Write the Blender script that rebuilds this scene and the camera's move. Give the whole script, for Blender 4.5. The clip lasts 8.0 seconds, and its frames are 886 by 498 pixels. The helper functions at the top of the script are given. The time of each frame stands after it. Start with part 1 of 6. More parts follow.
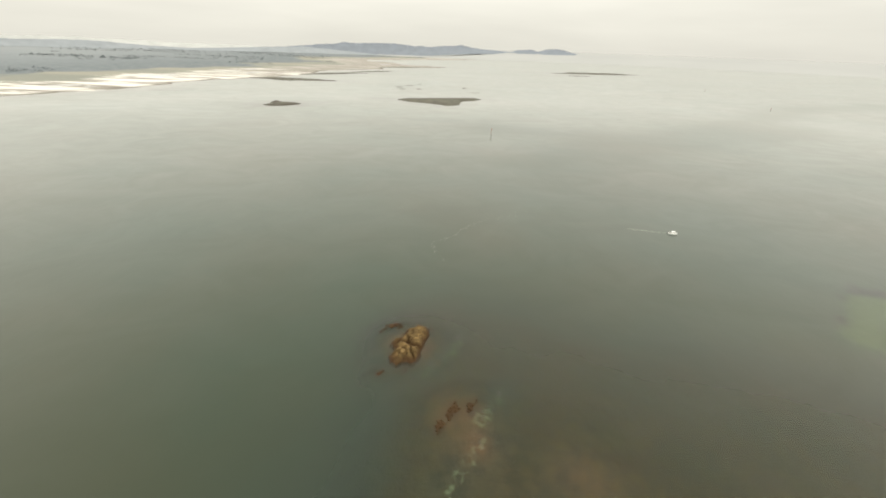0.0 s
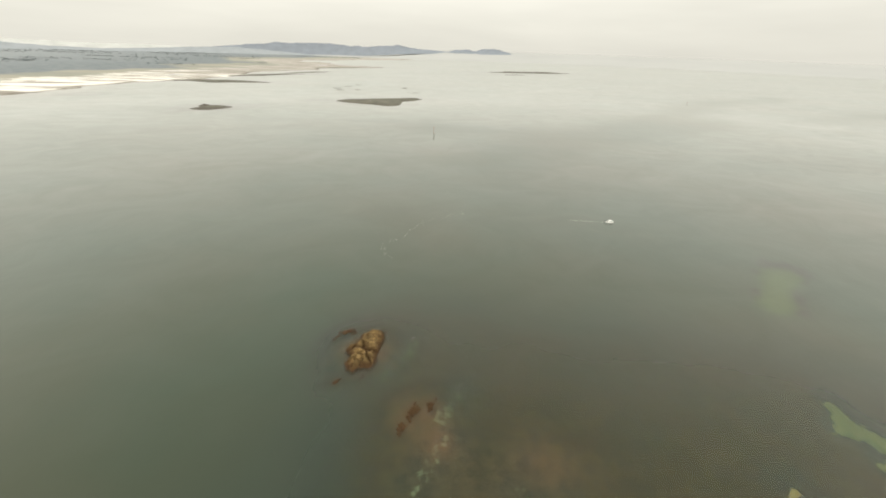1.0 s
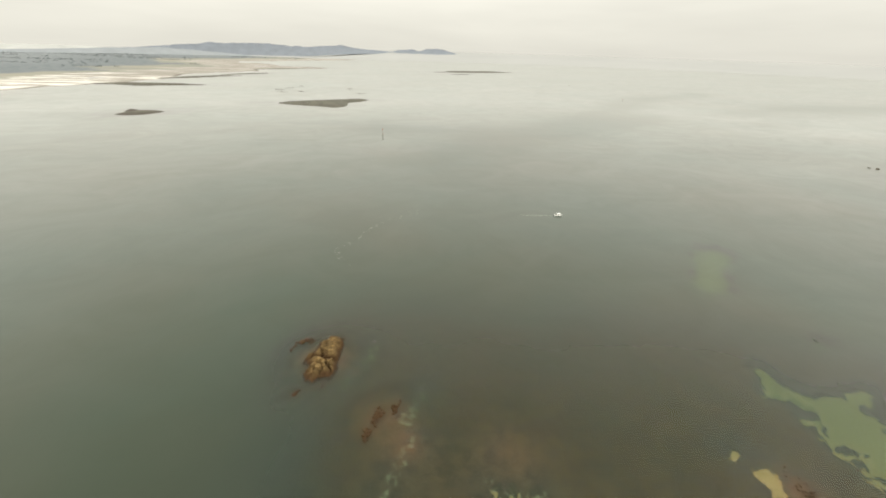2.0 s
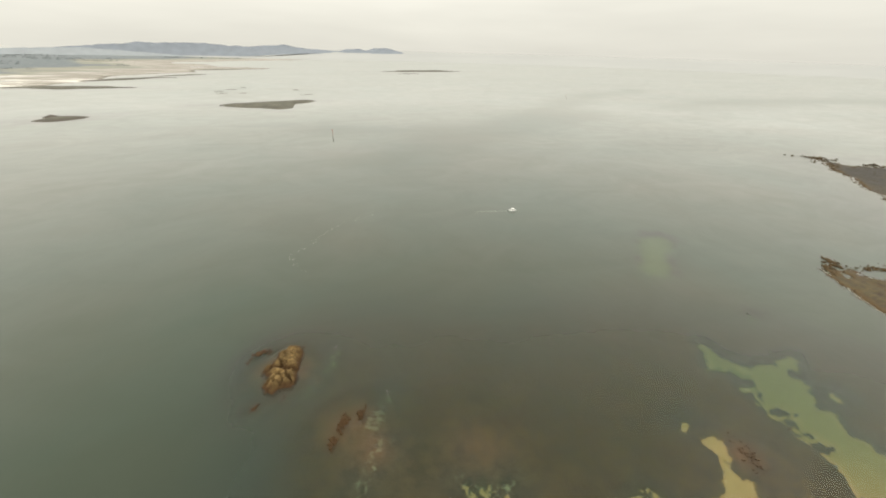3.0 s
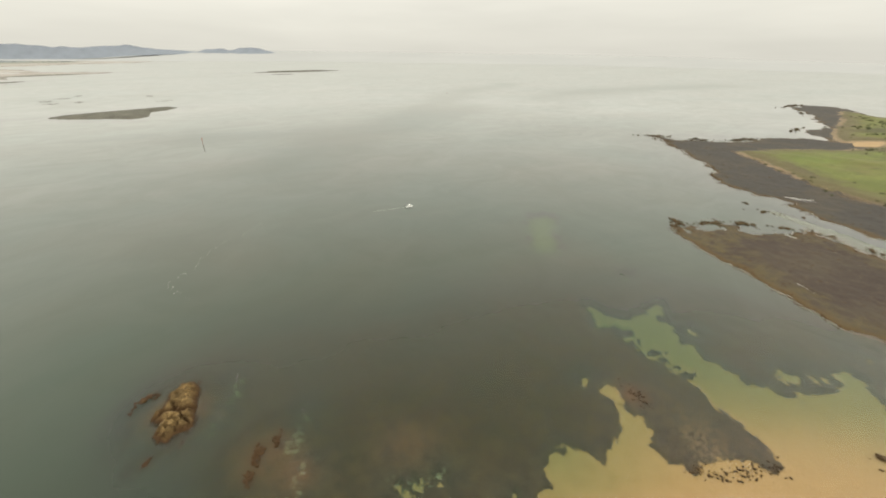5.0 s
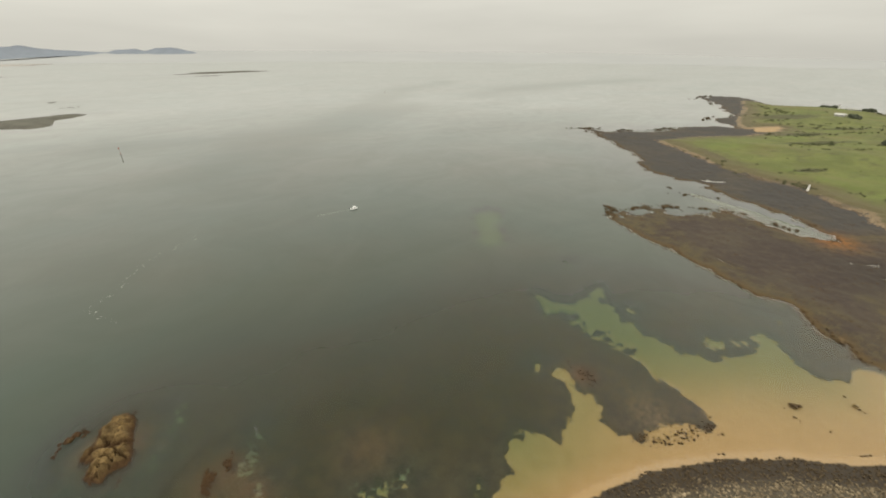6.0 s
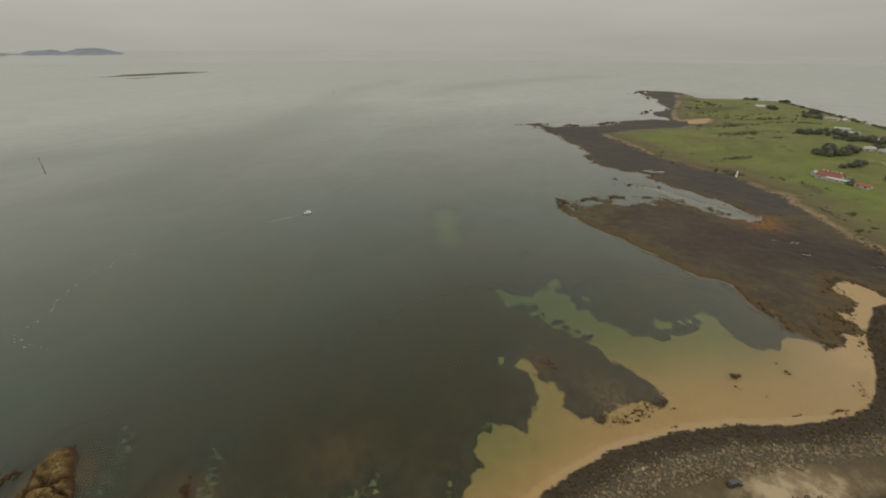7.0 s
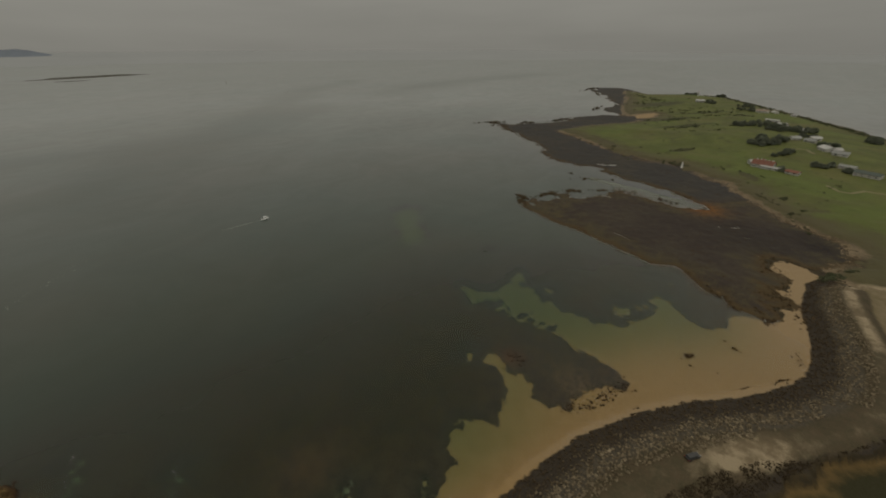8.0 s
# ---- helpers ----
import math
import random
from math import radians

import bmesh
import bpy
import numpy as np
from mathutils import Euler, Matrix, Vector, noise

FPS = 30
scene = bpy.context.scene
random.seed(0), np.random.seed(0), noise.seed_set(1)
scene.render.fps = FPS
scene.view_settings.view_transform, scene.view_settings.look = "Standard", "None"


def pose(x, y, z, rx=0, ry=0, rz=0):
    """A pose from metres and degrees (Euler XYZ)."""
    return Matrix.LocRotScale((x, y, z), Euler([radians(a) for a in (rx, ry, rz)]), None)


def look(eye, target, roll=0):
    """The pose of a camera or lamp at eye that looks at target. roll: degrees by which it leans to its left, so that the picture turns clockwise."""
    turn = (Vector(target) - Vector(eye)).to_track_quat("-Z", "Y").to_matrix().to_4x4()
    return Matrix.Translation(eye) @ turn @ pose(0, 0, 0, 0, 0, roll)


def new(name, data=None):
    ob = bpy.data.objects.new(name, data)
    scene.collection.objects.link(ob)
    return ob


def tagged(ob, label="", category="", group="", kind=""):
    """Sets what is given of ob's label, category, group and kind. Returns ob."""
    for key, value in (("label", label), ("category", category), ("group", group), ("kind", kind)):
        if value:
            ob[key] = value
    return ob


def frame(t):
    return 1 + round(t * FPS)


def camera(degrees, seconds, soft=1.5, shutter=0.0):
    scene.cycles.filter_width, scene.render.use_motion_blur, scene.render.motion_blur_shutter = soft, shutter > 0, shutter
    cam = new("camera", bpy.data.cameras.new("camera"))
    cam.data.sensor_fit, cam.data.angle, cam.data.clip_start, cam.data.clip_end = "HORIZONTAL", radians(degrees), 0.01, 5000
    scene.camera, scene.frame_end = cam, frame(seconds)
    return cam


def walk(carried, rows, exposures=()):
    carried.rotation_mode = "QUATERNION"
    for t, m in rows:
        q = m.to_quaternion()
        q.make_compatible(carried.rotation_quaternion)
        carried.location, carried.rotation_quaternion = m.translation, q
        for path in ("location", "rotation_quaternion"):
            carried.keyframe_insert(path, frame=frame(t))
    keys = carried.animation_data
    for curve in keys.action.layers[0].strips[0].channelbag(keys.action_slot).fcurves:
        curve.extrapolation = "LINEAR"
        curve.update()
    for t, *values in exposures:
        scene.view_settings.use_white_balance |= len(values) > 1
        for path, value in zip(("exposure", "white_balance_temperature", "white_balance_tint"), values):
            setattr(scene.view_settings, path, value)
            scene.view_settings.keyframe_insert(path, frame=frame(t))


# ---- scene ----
# ---- camera and its walk: a drone hovering 110 m over the shore, turning to the right ----
cam = camera(95.47, 8.0, soft=1.9)
PATH = (  # seconds, x, y, z, yaw, pitch, lean
    (0, 0.00, 0.00, 110.00, 0.00, -26.81, 1.94),
    (0.5, -0.01, -0.06, 110.05, -4.11, -26.68, 1.93),
    (1, -0.03, -0.08, 110.10, -7.93, -26.59, 1.88),
    (1.5, -0.04, -0.12, 110.12, -11.58, -26.48, 1.81),
    (3, 0.06, -0.25, 110.04, -21.55, -26.33, 1.53),
    (3.5, 0.15, -0.30, 109.95, -25.25, -26.29, 1.37),
    (4, 0.24, -0.39, 109.83, -29.13, -26.25, 1.21),
    (4.5, 0.33, -0.49, 109.70, -32.84, -26.24, 1.03),
    (6, 0.82, -0.90, 109.69, -44.82, -26.40, 0.34),
    (6.5, 0.98, -0.99, 109.71, -48.25, -26.46, 0.14),
    (7, 1.12, -1.05, 109.72, -51.27, -26.52, 0.02),
    (7.5, 1.26, -1.18, 109.71, -54.07, -26.57, -0.12),
    (8, 1.45, -1.33, 109.66, -56.87, -26.62, -0.26),
)
EXPOSURES = ((0, -0.08), (2.5, -0.10), (4.4, -0.11), (5.2, -0.20), (6, -0.42), (6.5, -0.68), (7, -1.08), (7.5, -1.56), (8, -2.0))
walk(cam, [(t, pose(x, y, z, 90 + pitch, 0, yaw) @ pose(0, 0, 0, 0, 0, lean)) for t, x, y, z, yaw, pitch, lean in PATH], EXPOSURES)

# ---- overcast sky and a veiled sun ----
SUN_TURN, SUN_HEIGHT = radians(-155), radians(48)
world = bpy.data.worlds.new("sky")
scene.world = world
world.use_nodes = True
wn, wl = world.node_tree.nodes, world.node_tree.links
wn.clear()
sky = wn.new("ShaderNodeTexSky")
sky.sky_type, sky.sun_disc = "NISHITA", False
sky.sun_elevation, sky.sun_rotation = SUN_HEIGHT, SUN_TURN
sky.air_density, sky.dust_density, sky.ozone_density = 0.6, 6.0, 0.5
coord = wn.new("ShaderNodeTexCoord")
split = wn.new("ShaderNodeSeparateXYZ")
wl.new(coord.outputs["Generated"], split.inputs[0])
# cloud cover: twice as bright overhead as in the haze at the horizon, as an overcast sky is
rise = wn.new("ShaderNodeMapRange")
rise.interpolation_type = "SMOOTHSTEP"
rise.inputs["From Min"].default_value, rise.inputs["From Max"].default_value = 0.05, 0.44
rise.inputs["To Min"].default_value, rise.inputs["To Max"].default_value = 1.03, 2.2
wl.new(split.outputs["Z"], rise.inputs["Value"])
flat = wn.new("ShaderNodeVectorMath")
flat.operation = "MULTIPLY"
flat.inputs[1].default_value = (1.0, 1.0, 7.0)
wl.new(coord.outputs["Generated"], flat.inputs[0])
cloud = wn.new("ShaderNodeTexNoise")
cloud.inputs["Scale"].default_value, cloud.inputs["Detail"].default_value = 2.2, 4.0
wl.new(flat.outputs[0], cloud.inputs["Vector"])
cover = wn.new("ShaderNodeMapRange")
cover.inputs["From Min"].default_value, cover.inputs["From Max"].default_value = 0.3, 0.7
cover.inputs["To Min"].default_value, cover.inputs["To Max"].default_value = 0.94, 1.06
wl.new(cloud.outputs["Fac"], cover.inputs["Value"])
both = wn.new("ShaderNodeMath")
both.operation = "MULTIPLY"
wl.new(rise.outputs[0], both.inputs[0])
wl.new(cover.outputs[0], both.inputs[1])
# the haze thins just above the horizon, and the cloud is thinner towards the west
thin = wn.new("ShaderNodeMapRange")
thin.inputs["From Min"].default_value, thin.inputs["From Max"].default_value = 0.0, 0.10
thin.inputs["To Min"].default_value, thin.inputs["To Max"].default_value = 1.0, 1.16
wl.new(split.outputs["Z"], thin.inputs["Value"])
west = wn.new("ShaderNodeVectorMath")
west.operation = "DOT_PRODUCT"
west.inputs[1].default_value = (-0.77, 0.64, 0.0)
wl.new(coord.outputs["Generated"], west.inputs[0])
side = wn.new("ShaderNodeMapRange")
side.inputs["From Min"].default_value, side.inputs["From Max"].default_value = -1.0, 1.0
side.inputs["To Min"].default_value, side.inputs["To Max"].default_value = 0.95, 1.06
wl.new(west.outputs["Value"], side.inputs["Value"])
for factor in (thin, side):
    more = wn.new("ShaderNodeMath")
    more.operation = "MULTIPLY"
    wl.new(both.outputs[0], more.inputs[0])
    wl.new(factor.outputs[0], more.inputs[1])
    both = more
grey = wn.new("ShaderNodeVectorMath")
grey.operation = "SCALE"
grey.inputs[0].default_value = (0.865, 0.84, 0.738)
wl.new(both.outputs[0], grey.inputs["Scale"])
veil = wn.new("ShaderNodeBackground")
wl.new(grey.outputs[0], veil.inputs["Color"])
clear = wn.new("ShaderNodeBackground")
clear.inputs["Strength"].default_value = 0.1
wl.new(sky.outputs[0], clear.inputs["Color"])
blend = wn.new("ShaderNodeMixShader")
blend.inputs[0].default_value = 0.92
wl.new(clear.outputs[0], blend.inputs[1])
wl.new(veil.outputs[0], blend.inputs[2])
wout = wn.new("ShaderNodeOutputWorld")
wl.new(blend.outputs[0], wout.inputs[0])

sun = new("sun", bpy.data.lights.new("sun", "SUN"))
sun.data.energy, sun.data.angle, sun.data.color = 0.9, radians(14), (1.0, 0.95, 0.86)
sun.matrix_world = look((math.sin(SUN_TURN) * math.cos(SUN_HEIGHT) * 900, math.cos(SUN_TURN) * math.cos(SUN_HEIGHT) * 900, math.sin(SUN_HEIGHT) * 900), (0, 0, 0))


# ---- small tools ----
def link_mesh(name, mesh, material=None, parent=None, label=""):
    if material and not mesh.materials:
        mesh.materials.append(material)
    ob = new(name, mesh)
    if parent is not None:
        ob.parent = parent
    if label:
        tagged(ob, label)
    return ob


def part(name, bm, material, parent=None, label=""):
    """One bmesh as one mesh object under a thing or a part."""
    mesh = bpy.data.meshes.new(name)
    bm.to_mesh(mesh)
    bm.free()
    return link_mesh(name, mesh, material, parent, label)


def thing(name, m, label, category, group="", kind=""):
    ob = new(name)
    ob.empty_display_size = 0.5
    ob.matrix_world = m
    return tagged(ob, label, category, group, kind)


def add_box(bm, x0, y0, z0, x1, y1, z1, bevel=0.0):
    made = bmesh.ops.create_cube(bm, size=1.0, matrix=Matrix.LocRotScale(((x0 + x1) / 2, (y0 + y1) / 2, (z0 + z1) / 2), None, (x1 - x0, y1 - y0, z1 - z0)))
    if bevel:
        edges = list({e for v in made["verts"] for e in v.link_edges})
        bmesh.ops.bevel(bm, geom=edges, offset=bevel, segments=1, affect="EDGES")
    return bm


def box(*a, **k):
    return add_box(bmesh.new(), *a, **k)


def add_rod(bm, a, b, r0, r1, sides=8):
    a, b = Vector(a), Vector(b)
    turn = (b - a).to_track_quat("Z", "Y").to_matrix().to_4x4()
    bmesh.ops.create_cone(bm, cap_ends=True, segments=sides, radius1=r0, radius2=r1, depth=(b - a).length, matrix=Matrix.Translation((a + b) / 2) @ turn)
    return bm


def rod(*a, **k):
    return add_rod(bmesh.new(), *a, **k)


def lattice(ix, iy, seed):
    h = (ix * 374761393 + iy * 668265263 + seed * 974711) & 0x7FFFFFFF
    h = ((h ^ (h >> 13)) * 1274126177) & 0x7FFFFFFF
    h = h ^ (h >> 16)
    return (h & 0xFFFF) / 65535.0


def grain(x, y, seed=0):
    """Smooth value noise, 0 to 1, on arrays."""
    x, y = np.asarray(x, float), np.asarray(y, float)
    ix, iy = np.floor(x).astype(np.int64), np.floor(y).astype(np.int64)
    fx, fy = x - ix, y - iy
    fx, fy = fx * fx * (3 - 2 * fx), fy * fy * (3 - 2 * fy)
    a, b = lattice(ix, iy, seed), lattice(ix + 1, iy, seed)
    c, d = lattice(ix, iy + 1, seed), lattice(ix + 1, iy + 1, seed)
    return (a * (1 - fx) + b * fx) * (1 - fy) + (c * (1 - fx) + d * fx) * fy


def rough(x, y, size, octaves=4, seed=0):
    """Fractal noise about -1 to 1, with features of that size in metres."""
    total, amp, norm = 0.0, 1.0, 0.0
    for o in range(octaves):
        total = total + amp * (grain(x / size + 17.3 * o, y / size - 9.1 * o, seed + o) * 2 - 1)
        norm += amp
        amp *= 0.55
        size *= 0.47
    return total / norm * 1.6


def smooth(a, b, v):
    s = np.clip((v - a) / (b - a), 0, 1)
    return s * s * (3 - 2 * s)


def inside(poly, x, y, far=60.0):
    """Distance in metres to an outline, positive inside, no further than far."""
    x, y = np.asarray(x, float), np.asarray(y, float)
    out = np.full(x.shape, -far)
    px, py = np.array([p[0] for p in poly], float), np.array([p[1] for p in poly], float)
    near = (x > px.min() - far) & (x < px.max() + far) & (y > py.min() - far) & (y < py.max() + far)
    xs, ys = x[near], y[near]
    if xs.size == 0:
        return out
    best, odd = np.full(xs.shape, 1e18), np.zeros(xs.shape, bool)
    for i in range(len(px)):
        ax, ay, bx, by = px[i - 1], py[i - 1], px[i], py[i]
        ex, ey = bx - ax, by - ay
        k = np.clip(((xs - ax) * ex + (ys - ay) * ey) / (ex * ex + ey * ey + 1e-9), 0, 1)
        best = np.minimum(best, (xs - ax - k * ex) ** 2 + (ys - ay - k * ey) ** 2)
        if ay != by:
            odd ^= ((ay > ys) != (by > ys)) & (xs < ex * (ys - ay) / (by - ay) + ax)
    d = np.sqrt(best)
    out[near] = np.clip(np.where(odd, d, -d), -far, far)
    return out


def along(line, x, y, far=60.0):
    """Distance to an open line."""
    x, y = np.asarray(x, float), np.asarray(y, float)
    best = np.full(x.shape, far * far)
    for (ax, ay), (bx, by) in zip(line[:-1], line[1:]):
        ex, ey = bx - ax, by - ay
        k = np.clip(((x - ax) * ex + (y - ay) * ey) / (ex * ex + ey * ey + 1e-9), 0, 1)
        best = np.minimum(best, (x - ax - k * ex) ** 2 + (y - ay - k * ey) ** 2)
    return np.sqrt(best)


def scatter_mesh(name, shapes, places):
    """Many small pieces in one mesh. shapes: (verts, faces) pairs; places: shape index, matrix."""
    verts, faces, base = [], [], 0
    for which, m in places:
        v, f = shapes[which]
        a = np.array(m)
        verts.append(v @ a[:3, :3].T + a[:3, 3])
        faces.extend([tuple(i + base for i in face) for face in f])
        base += len(v)
    mesh = bpy.data.meshes.new(name)
    mesh.from_pydata(np.concatenate(verts).tolist() if verts else [], [], faces)
    mesh.update()
    return mesh


# ---- materials ----
class Nodes:
    """A node material and the few nodes that it is made of."""

    def __init__(self, name):
        self.mat = bpy.data.materials.new(name)
        self.mat.use_nodes = True
        self.n, self.l = self.mat.node_tree.nodes, self.mat.node_tree.links
        self.n.clear()
        self.out = self.n.new("ShaderNodeOutputMaterial")

    def put(self, socket, value):
        if isinstance(value, bpy.types.NodeSocket):
            self.l.new(value, socket)
        elif isinstance(value, tuple) and len(value) == 3 and socket.type == "RGBA":
            socket.default_value = (*value, 1)
        else:
            socket.default_value = value

    def place(self):
        return self.n.new("ShaderNodeNewGeometry").outputs["Position"]

    def local(self):
        return self.n.new("ShaderNodeTexCoord").outputs["Object"]

    def attr(self, name):
        a = self.n.new("ShaderNodeAttribute")
        a.attribute_name = name
        return a.outputs["Fac"]

    def vec(self, op, a, b):
        m = self.n.new("ShaderNodeVectorMath")
        m.operation = op
        self.put(m.inputs[0], a)
        self.put(m.inputs[1], b)
        return m.outputs[0]

    def noise(self, scale, detail=4.0, vector=None, rough=0.55, warp=0.0):
        t = self.n.new("ShaderNodeTexNoise")
        t.inputs["Scale"].default_value, t.inputs["Detail"].default_value = scale, detail
        t.inputs["Roughness"].default_value, t.inputs["Distortion"].default_value = rough, warp
        self.put(t.inputs["Vector"], self.place() if vector is None else vector)
        return t.outputs["Fac"]

    def cells(self, scale, vector=None, feature="F1", out="Distance"):
        t = self.n.new("ShaderNodeTexVoronoi")
        t.feature = feature
        t.inputs["Scale"].default_value = scale
        self.put(t.inputs["Vector"], self.place() if vector is None else vector)
        return t.outputs[out]

    def math(self, op, a, b=0.0, clamp=False):
        m = self.n.new("ShaderNodeMath")
        m.operation, m.use_clamp = op, clamp
        self.put(m.inputs[0], a)
        self.put(m.inputs[1], b)
        return m.outputs[0]

    def span(self, value, a, b, c=0.0, d=1.0):
        m = self.n.new("ShaderNodeMapRange")
        self.put(m.inputs["Value"], value)
        for key, v in zip(("From Min", "From Max", "To Min", "To Max"), (a, b, c, d)):
            self.put(m.inputs[key], v)
        return m.outputs[0]

    def mix(self, fac, a, b):
        m = self.n.new("ShaderNodeMix")
        m.data_type = "RGBA"
        self.put(m.inputs[0], fac)
        self.put(m.inputs[6], a)
        self.put(m.inputs[7], b)
        return m.outputs[2]

    def bump(self, height, strength=0.5, distance=0.1):
        b = self.n.new("ShaderNodeBump")
        b.inputs["Strength"].default_value, b.inputs["Distance"].default_value = strength, distance
        self.put(b.inputs["Height"], height)
        return b.outputs[0]

    def finish(self, color, roughness=0.8, normal=None, metal=0.0, spec=0.3):
        p = self.n.new("ShaderNodeBsdfPrincipled")
        self.put(p.inputs["Base Color"], color)
        self.put(p.inputs["Roughness"], roughness)
        self.put(p.inputs["Metallic"], metal)
        self.put(p.inputs["Specular IOR Level"], spec)
        if normal is not None:
            self.put(p.inputs["Normal"], normal)
        self.l.new(p.outputs[0], self.out.inputs[0])
        return self.mat


def plain_material(name, a, b, scale=3.0, roughness=0.7, bump=0.15, spec=0.3, metal=0.0, fine=6.0):
    """Two tones at two scales with a little relief."""
    k = Nodes(name)
    p = k.local()
    big, small = k.noise(scale, 3.0, p), k.noise(scale * fine, 4.0, p)
    tone = k.mix(k.span(k.math("ADD", k.math("MULTIPLY", big, 0.6), k.math("MULTIPLY", small, 0.4)), 0.36, 0.64), a, b)
    rnd = k.n.new("ShaderNodeObjectInfo").outputs["Random"]
    hue = k.n.new("ShaderNodeHueSaturation")
    k.put(hue.inputs["Color"], tone)
    k.put(hue.inputs["Value"], k.span(rnd, 0.0, 1.0, 0.8, 1.2))
    return k.finish(hue.outputs[0], roughness, k.bump(small, bump, 0.05), metal, spec)


# ---- the plan: outlines in metres, the drone stands over the origin ----
SAND_WEST = [(48, 39), (57.4, 38), (60.5, 38.4), (63.1, 38), (64.7, 38.8), (66.5, 38.5), (69.6, 37.7), (70.5, 39.3), (70.7, 41.9), (72.3, 43.9), (74.2, 44.7), (77.3, 45.8), (80.7, 46.5),
             (82.9, 45.7), (83.7, 44.1), (85.4, 41.9), (86.9, 39.6), (87.3, 37.8), (87.2, 36.1), (86, 33.6), (88.2, 33.6), (90.1, 34.7), (91.5, 36.5), (93.9, 36.4), (97.4, 35.6),
             (100.3, 37.1), (104.6, 37.9), (107.5, 40.5), (110.7, 43.1), (112.7, 46.1), (112.6, 48.4), (111.5, 51), (112.9, 52.5), (115.8, 51.7), (118.6, 52.3), (117.7, 49.6), (116.8, 47.4)]
WEED_BED = [(115.4, 45.2), (113.8, 42.7), (111.3, 40.3), (111.7, 38.2), (114.1, 37.2), (112.2, 35.2), (110.7, 33), (110.5, 31.2), (107.5, 30.5), (107.8, 28.7), (104.7, 28.6), (104.2, 26.4),
            (103.1, 23.5), (104.3, 21.6), (105.9, 20.4), (105, 18.2), (105.1, 15.5), (107.9, 16.5), (111.4, 16), (114, 14.1), (116.9, 13.3), (119.5, 11.4), (123.1, 9.2), (124.1, 7.3), (124.5, 4.8),
            (125.6, 2.5), (129.2, 1.3), (131.1, 3.5), (131.2, 5.6), (134.3, 6.8), (134.4, 9.4), (135.5, 13.4), (138.5, 15.2), (139.5, 17.5), (139.1, 21.5), (138, 23.7), (139.7, 25.6),
            (142.6, 28.1), (142.1, 30.2), (143.7, 31.9), (144.6, 35.1), (145.5, 37.8)]
SAND_MID = [(144.5, 40.6), (144.7, 43.1), (145.7, 46.1), (145.9, 48.7), (144.5, 52), (145.5, 55.2), (147.6, 59), (147.5, 62.4), (148.9, 65.4), (152.8, 63.1), (157.1, 63.9), (158.8, 66.3),
            (154.3, 68.4), (155.1, 71.8), (150.7, 72.4), (149.7, 74.9), (145.4, 76.9), (149.5, 78.8), (154.2, 83.4), (154.8, 89.1), (157.8, 89), (158.8, 86.2), (158, 83.1), (158.6, 78.5),
            (160.5, 73.3), (165.2, 71.2), (171.4, 70.6), (174.9, 68.4), (178.1, 70.6), (182.5, 69.9), (185.9, 70.5), (187.3, 69), (184.1, 66.5), (179.3, 61.9), (179.2, 65.2), (175.8, 65.7),
            (174.1, 62.8), (175.6, 59.6), (175, 56.4)]
SAND_EAST = [(171.5, 52.9), (167.6, 50.1), (163.7, 49), (166.1, 47), (169.1, 46.4), (168.4, 44.5), (165.2, 41.4), (163, 38.8), (162.7, 35.4), (164.9, 33), (163.2, 30.7), (162.8, 27),
             (164.1, 25.6), (160.9, 23.4), (161.3, 20.9), (164.6, 18.9), (165.7, 16.5), (166.5, 14.6), (164.8, 12.7), (164.5, 10.9), (167.2, 9.4), (167.7, 6.8), (172, 9.5), (171.6, 6.2),
             (176.5, 5.5), (179.7, 2.6), (184.3, 0.3), (186.6, 1.7), (189.8, -1.3), (191.9, 0.5), (193.6, 3), (198.7, 3.6), (202, 1.8), (199.5, -3), (199.2, -5.8), (195.2, -4.2), (194, -6.5)]
BEACH = [(191, -8.9), (187.2, -12.3), (185.3, -15.3), (184.2, -18.1), (183.2, -20.9), (184.2, -23.5), (186.9, -25.9), (185.8, -28.6), (190.3, -29.8), (195.5, -28.2), (200, -29.8), (203, -37),
         (201, -43.2), (203, -46.7), (210, -49.4), (216, -47), (218, -52.4), (224, -52.8), (229, -51.8), (231, -45.1), (236, -47.4), (235, -53), (240, -53.4), (248, -53.5), (252, -51.2),
         (257, -47.3), (263, -46.5), (270, -48.5), (275, -53.1), (273, -57.6), (271, -62), (262, -68), (240, -68), (200, -67), (172, -66), (150, -55), (125, -27), (105, -6), (85, 5), (60, 17), (40, 30)]
SAND = SAND_WEST + WEED_BED + SAND_MID + SAND_EAST + BEACH
REEF = [(300, 124), (296, 112), (290, 100), (324, 100), (331, 79), (345, 62), (361, 53), (357, 37), (349, 22), (341, 4), (345, -14), (360, -12), (385, -40),
        (352, -58), (340, -70), (329, -82), (317, -92), (303, -92), (288, -86), (276, -72), (272, -64), (274, -58), (276, -53), (271, -48), (263, -46), (257, -47), (252, -51), (248, -53), (240, -53),
        (235, -53), (236, -47), (231, -45), (228, -48), (229, -52), (224, -53), (219, -55), (218, -50), (215, -47), (210, -49), (203, -46), (201, -43), (206, -36), (206, -31), (211, -27), (214, -18), (220, -13), (232, -9), (237, -3), (231, 8), (236, 19), (246, 37), (254, 52),
        (259, 68), (261, 80), (269, 98), (287, 113)]
